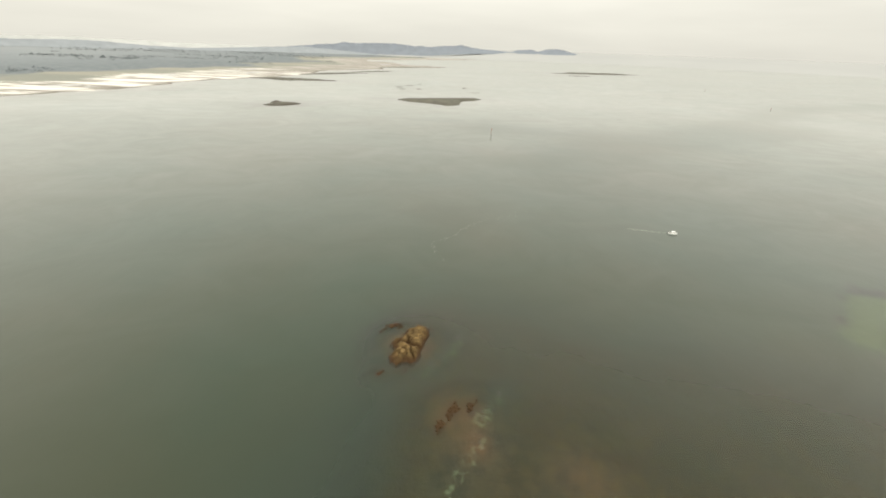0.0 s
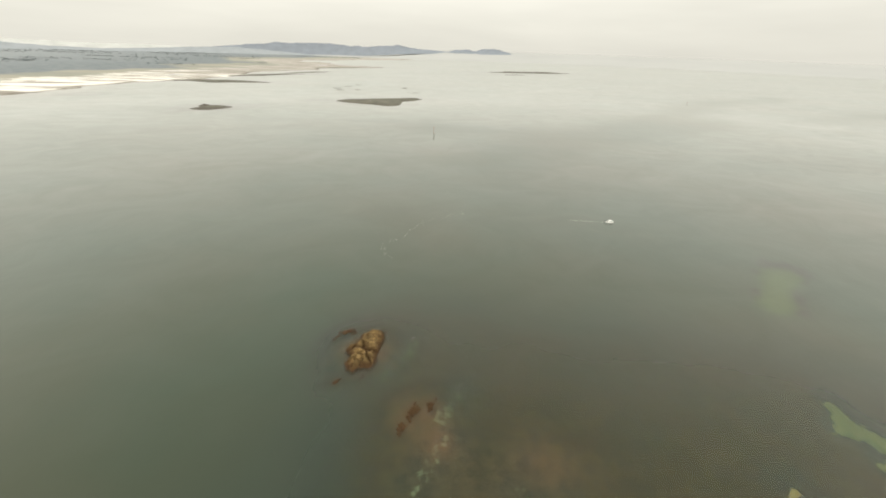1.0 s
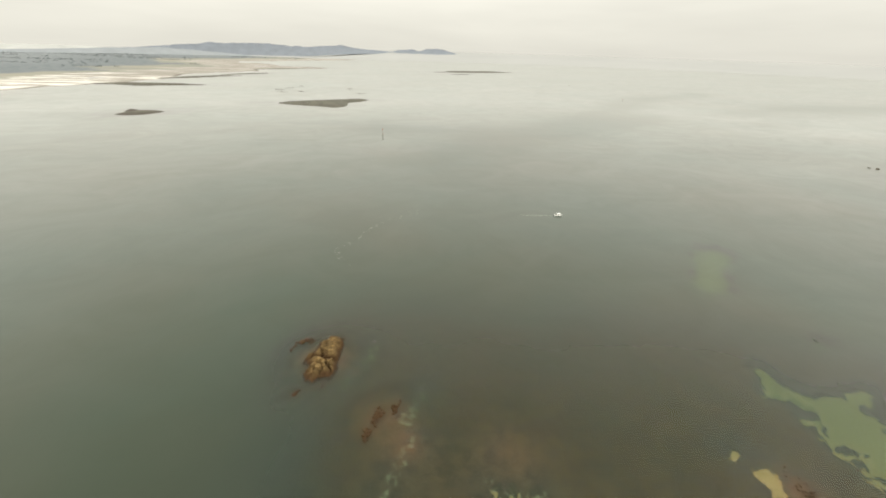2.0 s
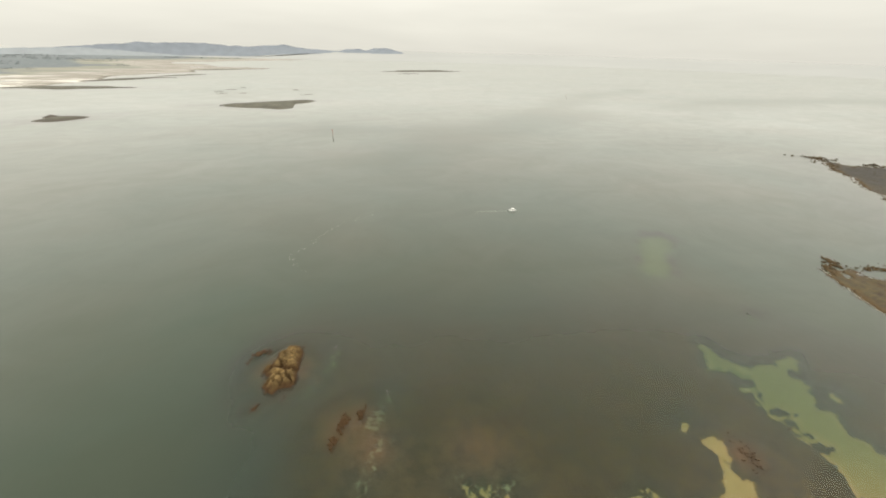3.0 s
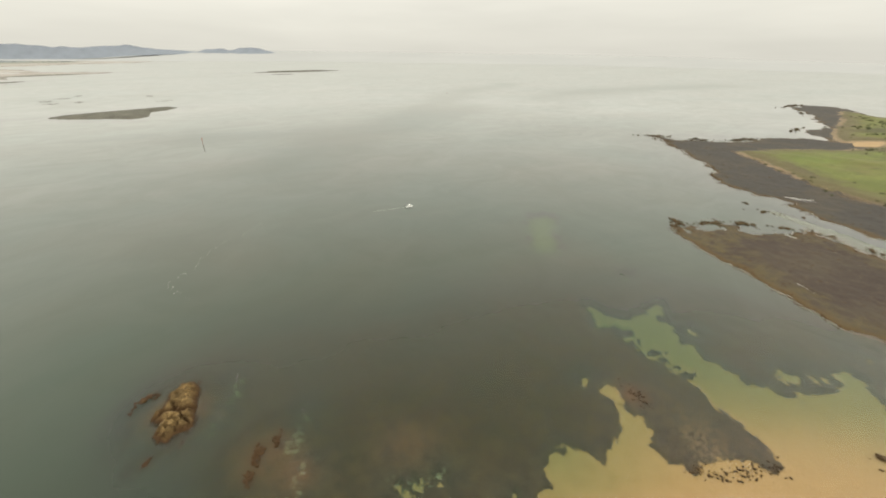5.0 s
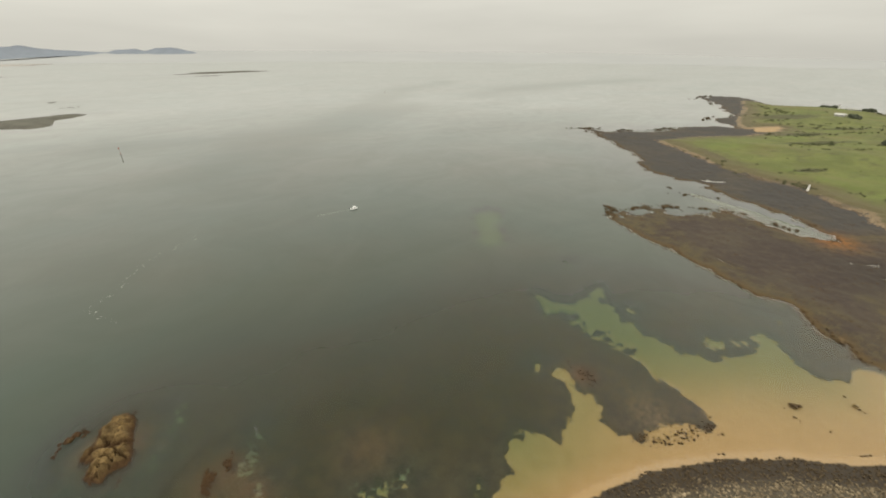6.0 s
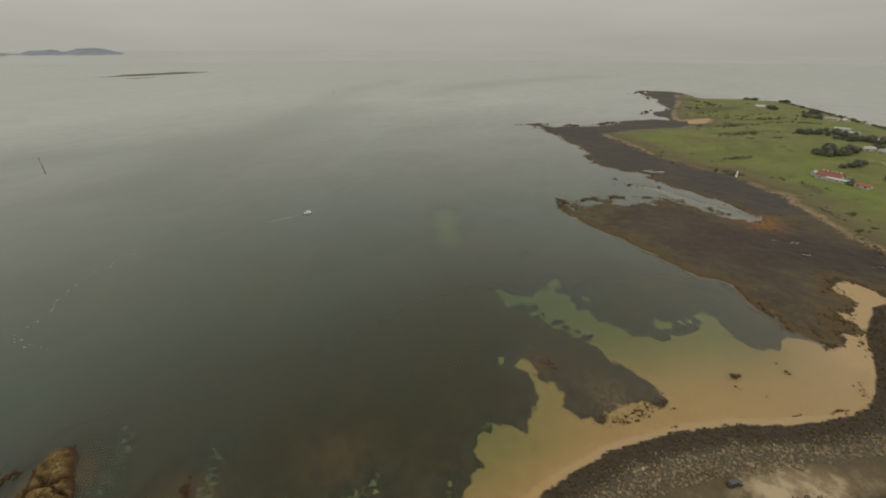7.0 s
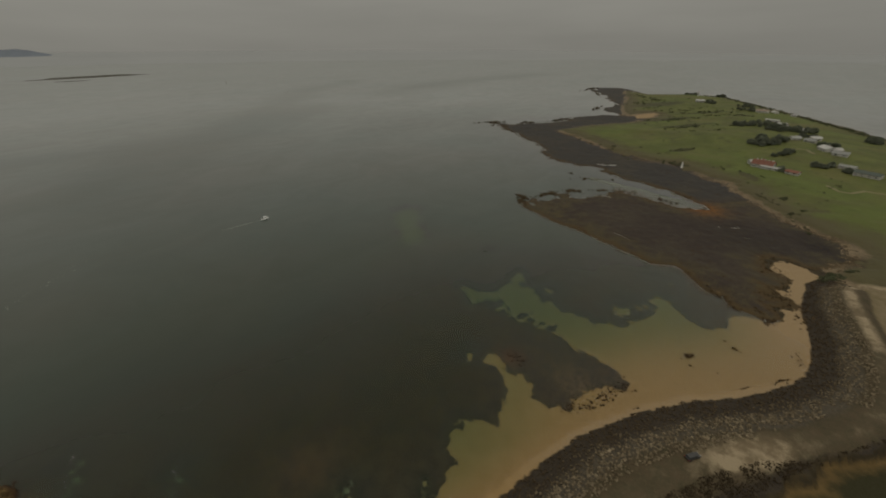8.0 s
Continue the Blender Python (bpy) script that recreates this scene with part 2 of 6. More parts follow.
SHELF = [(345, -14), (365, 2), (380, 19), (389, 37), (392, 50), (400, 66), (413, 79), (424, 86), (416, 105), (431, 139), (456, 155), (495, 180), (522, 211),
         (551, 236), (585, 279), (616, 305), (623, 257), (656, 224), (711, 207), (752, 192), (789, 166), (798, 140), (830, 160), (850, 187), (894, 199),
         (951, 181), (1071, 231), (1189, 280), (1252, 318), (1360, 316), (1330, 230), (1100, 100), (700, 60), (480, -20), (400, -60), (330, -64)]
LAND = [(598, 187), (573, 158), (548, 128), (511, 97), (493, 70), (479, 44), (469, 18), (448, -4), (430, -23), (411, -33), (393, -40), (372, -51), (351, -61),
        (339, -72), (328, -83), (317, -93), (303, -92), (288, -86), (272, -74), (262, -84), (262, -230), (640, -260), (715, -200), (820, -172), (940, -125), (1060, -75),
        (1190, -20), (1240, 60), (1190, 150), (1260, 215), (1236, 222), (1078, 182), (876, 152), (800, 128), (849, 99), (807, 83), (714, 114), (698, 132), (657, 160)]
BANK_TOP = [(20, 26), (58, 10), (75, 3), (89, -3), (105, -16), (118, -29), (129, -44), (140, -54), (150, -63), (164, -69), (178, -72), (194, -73), (214, -72),
            (228, -70), (245, -71), (251, -75), (250, -80), (230, -77.5), (205, -78.5), (185, -80), (167, -79), (150, -70),
            (136, -58), (121, -43), (110, -34), (98, -24), (84, -14), (60, -4), (20, 10)]
ROAD = [(20, 18), (70, -1), (88, -10), (106, -22), (122, -40), (140, -60), (160, -73), (183, -76), (205, -76), (230, -75), (250, -76), (259, -82), (262, -96), (266, -130)]
PADDOCK = [(262, -82), (252, -84), (230, -81), (205, -82), (185, -85), (165, -84), (150, -100), (150, -260), (300, -260)]
POND = [(60, -30), (101, -36), (119, -49), (127, -56), (141, -70), (146, -90), (140, -220), (40, -160)]
MAIN = [(-816, 760), (-774, 836), (-712, 900), (-655, 996), (-672, 1115), (-640, 1293), (-560, 1587), (-500, 1842), (-330, 2250), (-100, 2420), (-40, 2500), (-300, 2620),
        (-420, 2900), (-560, 3200), (-300, 3500), (100, 3900), (250, 4250), (-600, 5000), (-4200, 4600), (-5000, 2600), (-3600, 700), (-1500, 500)]
ISLE = [(-140, 953), (-117, 944), (-105, 928), (-76, 907), (-39, 888), (-3, 862), (22, 880), (32, 909), (34, 945), (62, 962), (86, 1004), (49, 1012), (9, 1000), (-43, 985), (-86, 966)]
# low islets: x, y, half length, half width, turn, height
ISLETS = [(-316, 812, 34, 19, 20, 3.0), (-338, 838, 11, 8, 0, 3.5), 
          (-500, 1390, 150, 46, -6, 2.6), (-440, 1700, 140, 34, 40, 2.0), (-330, 1900, 110, 22, 45, 1.6), (755, 2290, 235, 38, 10, 5.0), (613, 2070, 62, 13, 0, 1.2),
          (-230, 2330, 170, 26, 30, 1.5)]
COVE = [(790, 128), (800, 118), (770, 108), (800, 90), (840, 84), (858, 96), (840, 108), (815, 122)]
TRACKS = [((446, -93), (433, -99), (432, -106), (444, -116), (442, -127), (430, -160)), ((580, -78), (577, -92), (560, -96)), ((262, -84), (264, -96), (262, -130))]
FAR_SHORE = [(600, -265), (640, -260), (715, -200), (820, -172), (940, -125), (1060, -75), (1190, -20), (1240, 60), (1190, 150)]
REEF_PALE = [((8, 138), (4, 128), (-1, 121), (-6, 115)), ((24, 108), (19, 101), (14, 93), (17, 87), (10, 79), (4, 70)), ((33, 66), (38, 61), (48, 60))]


def turned(x, y, cx, cy, deg):
    c, s = math.cos(radians(deg)), math.sin(radians(deg))
    return (x - cx) * c + (y - cy) * s, -(x - cx) * s + (y - cy) * c


def survey(x, y):
    """Height of the ground and the distances into each kind of ground, for arrays of places."""
    x, y = np.asarray(x, float), np.asarray(y, float)
    wx = x + 3.2 * rough(x, y, 14, 4, 3) + 0.8 * rough(x, y, 2.6, 3, 5)
    wy = y + 3.2 * rough(x, y, 14, 4, 11) + 0.8 * rough(x, y, 2.6, 3, 13)
    sx, sy = x + 1.1 * rough(x, y, 3.6, 5, 6), y + 1.1 * rough(x, y, 3.6, 5, 16)
    sand = inside(SAND, sx, sy)
    # weed growing in the sand tongue
    for cx, cy, a, b, deg in ((151, 51.4, 3.6, 1.9, -30), (149.6, 47.6, 2.0, 1.1, -20), (149, 41.2, 1.9, 1.5, 0), (150.2, 35.6, 2.4, 0.9, 20), (147.5, 38.5, 1.2, 0.7, 0), (153, 60, 1.2, 0.7, 0), (146.6, 44, 1.0, 0.8, 0),
                              (176.5, 62, 2.4, 1.3, 40), (81.5, 44.6, 1.6, 1.2, 0), (150, 33, 1.0, 0.7, 0), (168, 48, 1.4, 0.8, 0), (149.5, 61.5, 1.1, 0.5, -40)):
        u, v = turned(sx, sy, cx, cy, deg)
        sand = np.minimum(sand, (np.sqrt((u / a) ** 2 + (v / b) ** 2) - 1) * b)
    torn = 1.9 * np.exp(-((x - 303) ** 2 + (y - 108) ** 2) / 800) + 1.4 * np.exp(-((x - 335) ** 2 + (y - 85) ** 2) / 1200) + 0.5 * np.exp(-((x - 352) ** 2 + (y - 40) ** 2) / 1500) + 0.5 * np.exp(-((x - 214) ** 2 + (y + 38) ** 2) / 500) + 0.7 * np.exp(-((x - 252) ** 2 + (y + 51) ** 2) / 800)
    mats = inside(REEF, wx, wy) + torn * 7.5 * rough(x, y, 8, 5, 8) - 1.0 * torn
    far = smooth(430, 760, x)
    points = np.exp(-((x - 1310) ** 2 + (y - 300) ** 2) / 9000) + np.exp(-((x - 608) ** 2 + (y - 285) ** 2) / 1200) + 0.8 * np.exp(-((x - 900) ** 2 + (y - 195) ** 2) / 3000) + 0.5 * np.exp(-((x - 420) ** 2 + (y - 92) ** 2) / 900)
    reef = np.maximum(mats, inside(SHELF, x + 1.8 * (wx - x) + far * 12 * rough(x, y, 40, 4, 17), y + 1.8 * (wy - y) + far * 12 * rough(x, y, 40, 4, 18)) + points * (16 * rough(x, y, 22, 4, 19) - 3))
    land = inside(LAND, x + 1.4 * (wx - x), y + 1.4 * (wy - y), 260)
    bank = inside(BANK_TOP, x + 0.2 * (wx - x), y + 0.2 * (wy - y), 200)
    # the wall's seaward slope is longest at the bend
    bank = np.where(bank < 0, bank * (1 - 0.19 * np.exp(-((x - 148) ** 2 + (y + 32) ** 2) / 2900) + 0.3 * smooth(212, 246, x) * smooth(-76, -70, y)), bank)
    pond = inside(POND, wx, wy)
    padd = inside(PADDOCK, x, y)
    road = 3.2 - 0.9 * smooth(150, 190, x) - 1.6 * np.exp(-((x - 141) ** 2 + (y + 58) ** 2) / 160) + 3.0 * np.exp(-((x - 113) ** 2 + (y + 33) ** 2) / 200) - along(ROAD, x + 0.12 * (wx - x), y + 0.12 * (wy - y))
    main = inside(MAIN, x + 85 * rough(x, y, 260, 5, 21), y + 30 * rough(x, y, 170, 5, 22), 3000)
    isle = inside(ISLE, x + 4 * rough(x, y, 40, 4, 31), y + 4 * rough(x, y, 40, 4, 32), 200) + 5
    isle_top = smooth(-4, 22, isle) * 3.6 - smooth(-30, 0, -isle) * 2
    for cx, cy, a, b, deg, high in ISLETS:
        u, v = turned(x + 0.5 * b * rough(x, y, 2.2 * b, 3, 41), y + 0.5 * b * rough(x, y, 2.2 * b, 3, 42), cx, cy, deg)
        d = (1 - np.sqrt((u / a) ** 2 + (v / b) ** 2)) * b
        isle_top = np.maximum(isle_top, np.where(d > 0, high * smooth(0, b * 0.5, d) + 0.25, d * 0.3))
        isle = np.maximum(isle, np.clip(d, -200, 200))
    # weed breaking into the near side of the sand tongue
    sand = sand - 5.0 * np.maximum(0, rough(x, y, 2.4, 4, 66) - 0.15) * np.exp(-(along(SAND_MID[:9] + WEED_BED[-6:][::-1], x, y) / 5.0) ** 2)
    # the sea bed falls away from the shore
    off = np.maximum(0, -np.maximum(bank + 14, land))
    z = -0.08 - 0.014 * off - 0.00019 * off * off + 0.85 * smooth(222, 250, x) * smooth(-14, -34, y) * smooth(420, 370, x) + 0.4 * smooth(184, 204, x) * smooth(-38, -50, y) * smooth(260, 235, x)
    z = z - 0.85 * smooth(8, 44, off)
    z = np.maximum(z, -7.5) + 0.4 * rough(x, y, 30, 4, 51) * smooth(8, 70, off)
    z = z - 3.5 * smooth(10, -70, x) * smooth(-40, 60, y)
    z = z - 0.8 * smooth(122, 72, x) * smooth(2, 14, off) - 0.4 * smooth(25, 65, y) * smooth(20, 60, off)
    # shallow muddy channel between the reef and the shelf
    mud = np.exp(-(along(((338, -6), (352, 16), (366, 40), (376, 62), (382, 80)), x, y) / 15) ** 2)
    z = z + (-1.0 - z) * mud
    # weed-grown shoals round the rocks
    shoal = np.zeros(x.shape)
    for cx, cy, r, top in ((-13, 130, 13, 1.0), (7, 96, 9, 0.9), (12, 84, 9, 0.85), (44, 75, 11, 0.75), (-22, 114, 5, 0.8), (120, 45, 9, 0.9)):
        shoal = np.maximum(shoal, top * np.exp(-((x - cx) ** 2 + (y - cy) ** 2) / (2 * r * r)) * (1 + 0.25 * rough(x, y, 7, 4, 55)))
    z = z * (1 - shoal) + shoal * (-0.7)
    # pale sand showing between the weed
    pale = np.full(x.shape, -20.0)
    pale = np.maximum(pale, 10.0 - along(((190, 146), (207, 161), (226, 178)), x, y) + 5.0 * rough(x, y, 12, 5, 61))
    for cx, cy, r in ((200, 95, 2), (111.5, 58.8, 1.0), (113.5, 60, 0.2), (57, 41, 1.4), (178.4, 13.8, 3.4), (185, 7.5, 0.9), (188.5, 5.2, 0.6), (217, -2.5, 1.2), (218, 5, 0.5), (178, 49, 0.6), (34, 64, 0.3), (34.5, 61, 0.6), (40.5, 61, 0.4), (44, 60, 0.5), (46, 57.5, 0.3)):
        pale = np.maximum(pale, r * 0.6 - np.hypot(x - cx, y - cy) * 0.6 + 1.3 * rough(x, y, 3, 5, 62))
    sand = np.maximum(sand, pale)
    flat = -1.95 - 0.0125 * y
    z = np.where((x > 100) & (x < 196) & (y > 5) & (y < 110), np.maximum(z, z + (flat - z) * smooth(-3, 0, sand)), z)
    z = np.where(x < 100, z + (-2.2 - z) * smooth(-2, 0, pale), z)
    z = np.where(z < -3.2, z + (-3.2 - z) * smooth(-4, 2, pale), z)
    z = np.where((sand < 0.3) & (bank < -14) & (x < 225), np.minimum(z + 0.45 * smooth(0.3, -1.2, sand) * smooth(0.1, -0.6, z), -0.06), z)
    # rock platforms, a little proud of the water
    stone = 0.06 + 0.42 * smooth(0, 16, reef) + 0.24 * rough(x, y, 22, 5, 71) + 0.30 * rough(x, y, 5, 4, 72)
    z = np.where(reef > -3, z + (np.maximum(stone, z) - z) * smooth(-2.2, 1.6, reef), z)
    z = np.where((reef > 1.5) & (land < 0), np.maximum(z, 0.07), z)
    # the neck of beach between reef and wall lies dry
    z = np.where((x > 206) & (x < 300) & (y < -42) & (bank < -6) & (land < -1), np.maximum(z, 0.10 + 0.06 * rough(x, y, 9, 4, 73)), z)
    # still pools on the platform
    for cx, cy, a, b, deg in ((440, 79, 11, 3.0, 100), (317, -29, 11, 1.5, 113), (380, 25, 6, 1.5, 60), (262, 30, 7, 0.8, 60), (330, 30, 6, 0.9, 60), (310, -71, 5, 0.9, 125), (276, 39, 3, 0.8, 20), (303, -38, 4, 0.8, 100)):
        u, v = turned(wx, wy, cx, cy, deg)
        hole = 1 - np.sqrt((u / a) ** 2 + (v / b) ** 2)
        z = np.where(hole > 0, np.minimum(z, -0.12), z)
    # sandy cove on the far side
    cove = inside(COVE, wx, wy)
    sand, reef = np.where(cove > -3, np.maximum(sand, cove), sand), np.where(cove > -1, np.minimum(reef, -cove), reef)
    land = np.where(cove > -8, np.minimum(land, -cove), land)
    # turf
    high = 1.0 + 1.7 * smooth(-1, 9, land) + 2.0 * smooth(8, 50, land) + 6.5 * smooth(30, 180, land) * smooth(330, 640, x) + 0.8 * rough(x, y, 45, 4, 81) * smooth(2, 30, land)
    z = np.where(land > -1.5, np.maximum(z, high), z)
    # causeway with a rubble slope on both sides
    z = np.where(padd > 0, np.maximum(np.minimum(z, 2.0), 1.9) + 0.15 * rough(x, y, 20, 3, 85), z)
    z = np.maximum(z, np.where(bank > 0, 4.0 + 0.12 * rough(x, y, 9, 3, 86), 4.0 + bank * (0.235 + 0.035 * smooth(150, 175, x))) - 1.2 * smooth(238, 258, x))
    z = np.where(pond > 0, np.minimum(z, 0.8 - pond * 0.05), z)
    # mainland
    up = 0.25 + 0.35 * rough(x, y, 90, 4, 91) + 2.5 * smooth(250, 600, main) + 16 * smooth(600, 2400, main) + 5 * rough(x, y, 420, 4, 92) * smooth(500, 1400, main)
    z = np.where(main > -60, np.maximum(z, np.where(main > 0, up, up + main * 0.03)), z)
    z = np.where(isle > -30, np.maximum(z, isle_top), z)
    return z, dict(sand=sand, reef=reef, land=land, bank=bank, road=road, padd=padd, main=main, isle=isle, pond=pond, mats=mats, mud=mud)


def height(x, y):
    """The ground's height at one place, off the finished sheet."""
    i, j = int(np.searchsorted(XS, x)) - 1, int(np.searchsorted(YS, y)) - 1
    u, v = (x - XS[i]) / (XS[i + 1] - XS[i]), (y - YS[j]) / (YS[j + 1] - YS[j])
    return float((GZ[j, i] * (1 - u) + GZ[j, i + 1] * u) * (1 - v) + (GZ[j + 1, i] * (1 - u) + GZ[j + 1, i + 1] * u) * v)


def steps(*spans):
    out = []
    for a, b, s in spans:
        out.append(np.linspace(a, b, max(2, int(round((b - a) / s)) + 1))[:-1])
    return np.concatenate(out + [np.array([spans[-1][1]])])


def sheet(name, xs, ys, z, keep=None):
    """A grid of quads; z is len(ys) by len(xs)."""
    nx, ny = len(xs), len(ys)
    gx, gy = np.meshgrid(xs, ys)
    co = np.stack([gx, gy, z], -1).reshape(-1, 3).astype(np.float32)
    i = np.arange(nx * ny).reshape(ny, nx)
    quads = np.stack([i[:-1, :-1], i[:-1, 1:], i[1:, 1:], i[1:, :-1]], -1).reshape(-1, 4)
    used = None
    if keep is not None:
        quads = quads[keep.reshape(-1)]
        used = np.unique(quads)
        back = np.zeros(nx * ny, int)
        back[used] = np.arange(len(used))
        quads, co = back[quads], co[used]
    mesh = bpy.data.meshes.new(name)
    mesh.vertices.add(len(co))
    mesh.vertices.foreach_set("co", co.ravel())
    mesh.loops.add(quads.size)
    mesh.loops.foreach_set("vertex_index", quads.ravel().astype(np.int32))
    mesh.polygons.add(len(quads))
    mesh.polygons.foreach_set("loop_start", np.arange(0, quads.size, 4, dtype=np.int32))
    mesh.update(calc_edges=True)
    mesh.polygons.foreach_set("use_smooth", np.ones(len(quads), bool))
    return mesh, used


def store(mesh, name, values):
    a = mesh.attributes.new(name, "FLOAT", "POINT")
    a.data.foreach_set("value", np.ascontiguousarray(values, np.float32).ravel())


def ground_material():
    k = Nodes("shore_ground")
    p = k.place()
    fine, mid, big, speck = k.noise(1.6, 5.0, p), k.noise(0.22, 5.0, p, 0.6), k.noise(0.035, 4.0, p), k.noise(5.5, 2.0, p)
    ragged = k.math("SUBTRACT", k.noise(0.34, 7.0, p, 0.68), 0.5)
    blot = k.noise(0.011, 5.0, p, 0.6)

    ragged = k.math("ADD", ragged, k.math("MULTIPLY", k.math("SUBTRACT", k.noise(1.3, 4.0, p, 0.7), 0.5), 0.35))

    def edge(name, amp, soft=0.35, shift=0.0):
        d = k.math("ADD", k.attr(name), k.math("ADD", k.math("MULTIPLY", ragged, amp), shift))
        return k.span(d, -soft, soft)

    # weed on the sea bed: brown, rusty over the shoals
    weed = k.mix(k.span(mid, 0.4, 0.65), (0.034, 0.027, 0.014), (0.060, 0.045, 0.021))
    weed = k.mix(k.math("MULTIPLY", k.span(fine, 0.5, 0.7), 0.5), weed, (0.070, 0.042, 0.018))
    weed = k.mix(k.span(k.math("MULTIPLY", k.attr("shoal"), k.span(mid, 0.2, 0.6)), 0.1, 0.8), weed, (0.086, 0.047, 0.019))
    fleck = k.math("ADD", k.math("MULTIPLY", k.attr("fleck"), 0.20), k.noise(0.42, 7.0, p, 0.75))
    weed = k.mix(k.span(fleck, 0.72, 0.80), weed, (0.165, 0.160, 0.095))
    stray = k.math("ADD", k.math("MULTIPLY", k.attr("bare"), 0.13), k.noise(0.6, 8.0, p, 0.78))
    weed = k.mix(k.math("MULTIPLY", k.span(stray, 0.69, 0.76), 0.8), weed, (0.15, 0.108, 0.055))
    weed = k.mix(k.math("MULTIPLY", k.attr("mud"), k.span(mid, 0.3, 0.6, 0.5, 1.0)), weed, k.mix(k.span(fine, 0.35, 0.65), (0.090, 0.073, 0.052), (0.130, 0.106, 0.075)))
    # sand: tan, combed by the swash, a few darker drifts
    sand = k.mix(k.span(mid, 0.3, 0.7), (0.285, 0.182, 0.070), (0.330, 0.215, 0.092))
    sand = k.mix(k.math("MULTIPLY", k.span(big, 0.52, 0.7), 0.35), sand, (0.27, 0.17, 0.062))
    sand = k.mix(k.math("MULTIPLY", k.attr("dry"), k.span(fine, 0.3, 0.6, 0.3, 1.0)), sand, k.mix(k.span(speck, 0.4, 0.6), (0.275, 0.195, 0.110), (0.355, 0.262, 0.158)))
    torn = k.math("MULTIPLY", k.math("SUBTRACT", k.noise(0.55, 9.0, p, 0.76), 0.5), 4.5)
    col = k.mix(edge("sand", 5.0, 0.2, torn), weed, sand)
    # rock platform: near-black crust, olive weed in mats, golden weed along the wet edge
    crust = k.mix(k.span(fine, 0.35, 0.65), (0.029, 0.022, 0.018), (0.060, 0.044, 0.033))
    crust = k.mix(k.math("MULTIPLY", k.span(big, 0.45, 0.62), 0.6), crust, (0.060, 0.046, 0.032))
    crust = k.mix(k.math("MULTIPLY", k.span(mid, 0.52, 0.64), 0.4), crust, (0.076, 0.058, 0.040))
    patchy = k.math("MULTIPLY", k.math("SUBTRACT", k.noise(0.06, 6.0, p, 0.65), 0.5), 60.0)
    olive = k.math("MAXIMUM", k.span(k.math("ADD", k.attr("mats"), patchy), 19.0, 3.0, 0.0, k.span(k.attr("mats"), -1.0, 1.0)), k.span(k.math("ADD", k.attr("reef"), patchy), 12.0, 0.0, 0.0, 0.6))
    crust = k.mix(k.math("MULTIPLY", k.span(k.attr("mats"), 0.0, -14.0), 0.75), crust, k.mix(fine, (0.030, 0.029, 0.027), (0.056, 0.053, 0.048)))
    crust = k.mix(k.math("MULTIPLY", k.span(k.noise(0.022, 6.0, p, 0.62), 0.5, 0.62), 0.55), crust, (0.066, 0.054, 0.037))
    crust = k.mix(k.attr("muck"), crust, (0.020, 0.016, 0.016))
    olive = k.math("MULTIPLY", olive, k.span(k.noise(0.11, 7.0, p, 0.7), 0.38, 0.58, 0.12, 1.0))
    crust = k.mix(k.math("MULTIPLY", k.math("MULTIPLY", olive, k.span(k.attr("inlet"), 0.0, 1.0)), 0.85), crust, k.mix(k.span(fine, 0.35, 0.65), (0.050, 0.041, 0.019), (0.108, 0.085, 0.040)))
    crust = k.mix(k.math("MULTIPLY", k.span(k.noise(0.3, 5.0, p, 0.6, 0.6), 0.68, 0.74), 0.5), crust, (0.17, 0.135, 0.09))
    wet = k.math("MULTIPLY", k.span(k.math("ADD", k.attr("reef"), k.math("MULTIPLY", ragged, 9.0)), 7.5, 2.5), k.span(k.attr("inlet"), 0.0, 1.0))
    crust = k.mix(k.math("MULTIPLY", wet, 0.85), crust, k.mix(fine, (0.050, 0.031, 0.012), (0.100, 0.064, 0.024)))
    crust = k.mix(k.math("MULTIPLY", k.attr("rust"), k.span(mid, 0.3, 0.55)), crust, (0.20, 0.085, 0.022))
    col = k.mix(edge("reef", 7.0), col, crust)
    # storm beach between rock and turf
    shell = k.mix(k.span(fine, 0.35, 0.65), (0.155, 0.115, 0.070), (0.290, 0.215, 0.130))
    col = k.mix(k.math("MULTIPLY", edge("land", 30.0, 1.2, 4.5), k.span(k.attr("strand"), 0.15, 0.45)), col, shell)
    col = k.mix(k.math("MULTIPLY", k.math("MULTIPLY", edge("land", 9.0, 1.6, 1.0), k.span(k.attr("strand"), 0.02, 0.1)), k.span(speck, 0.3, 0.6, 0.2, 0.7)), col, (0.10, 0.078, 0.045))
    # turf: mown and grazed greens with tussocks
    turf = k.mix(k.span(big, 0.36, 0.62), (0.094, 0.108, 0.029), (0.132, 0.144, 0.039))
    turf = k.mix(k.math("MULTIPLY", k.span(mid, 0.45, 0.7), 0.3), turf, (0.076, 0.078, 0.024))
    turf = k.mix(k.span(k.noise(0.007, 3.0, p, 0.5), 0.5, 0.56, 0.0, 0.55), turf, (0.108, 0.138, 0.030))
    turf = k.mix(k.math("MULTIPLY", k.span(blot, 0.5, 0.66), 0.6), turf, (0.135, 0.112, 0.045))
    turf = k.mix(k.math("MULTIPLY", k.span(fine, 0.55, 0.75), 0.35), turf, (0.045, 0.048, 0.016))
    turf = k.mix(k.math("MULTIPLY", k.span(k.noise(0.06, 7.0, p, 0.66), 0.57, 0.66), 0.55), turf, (0.050, 0.051, 0.023))
    turf = k.mix(k.math("MULTIPLY", k.span(k.math("ADD", k.attr("scrubby"), k.math("MULTIPLY", k.math("SUBTRACT", mid, 0.5), 1.2)), 0.35, 0.65), 0.8), turf, k.mix(fine, (0.040, 0.043, 0.018), (0.062, 0.058, 0.028)))
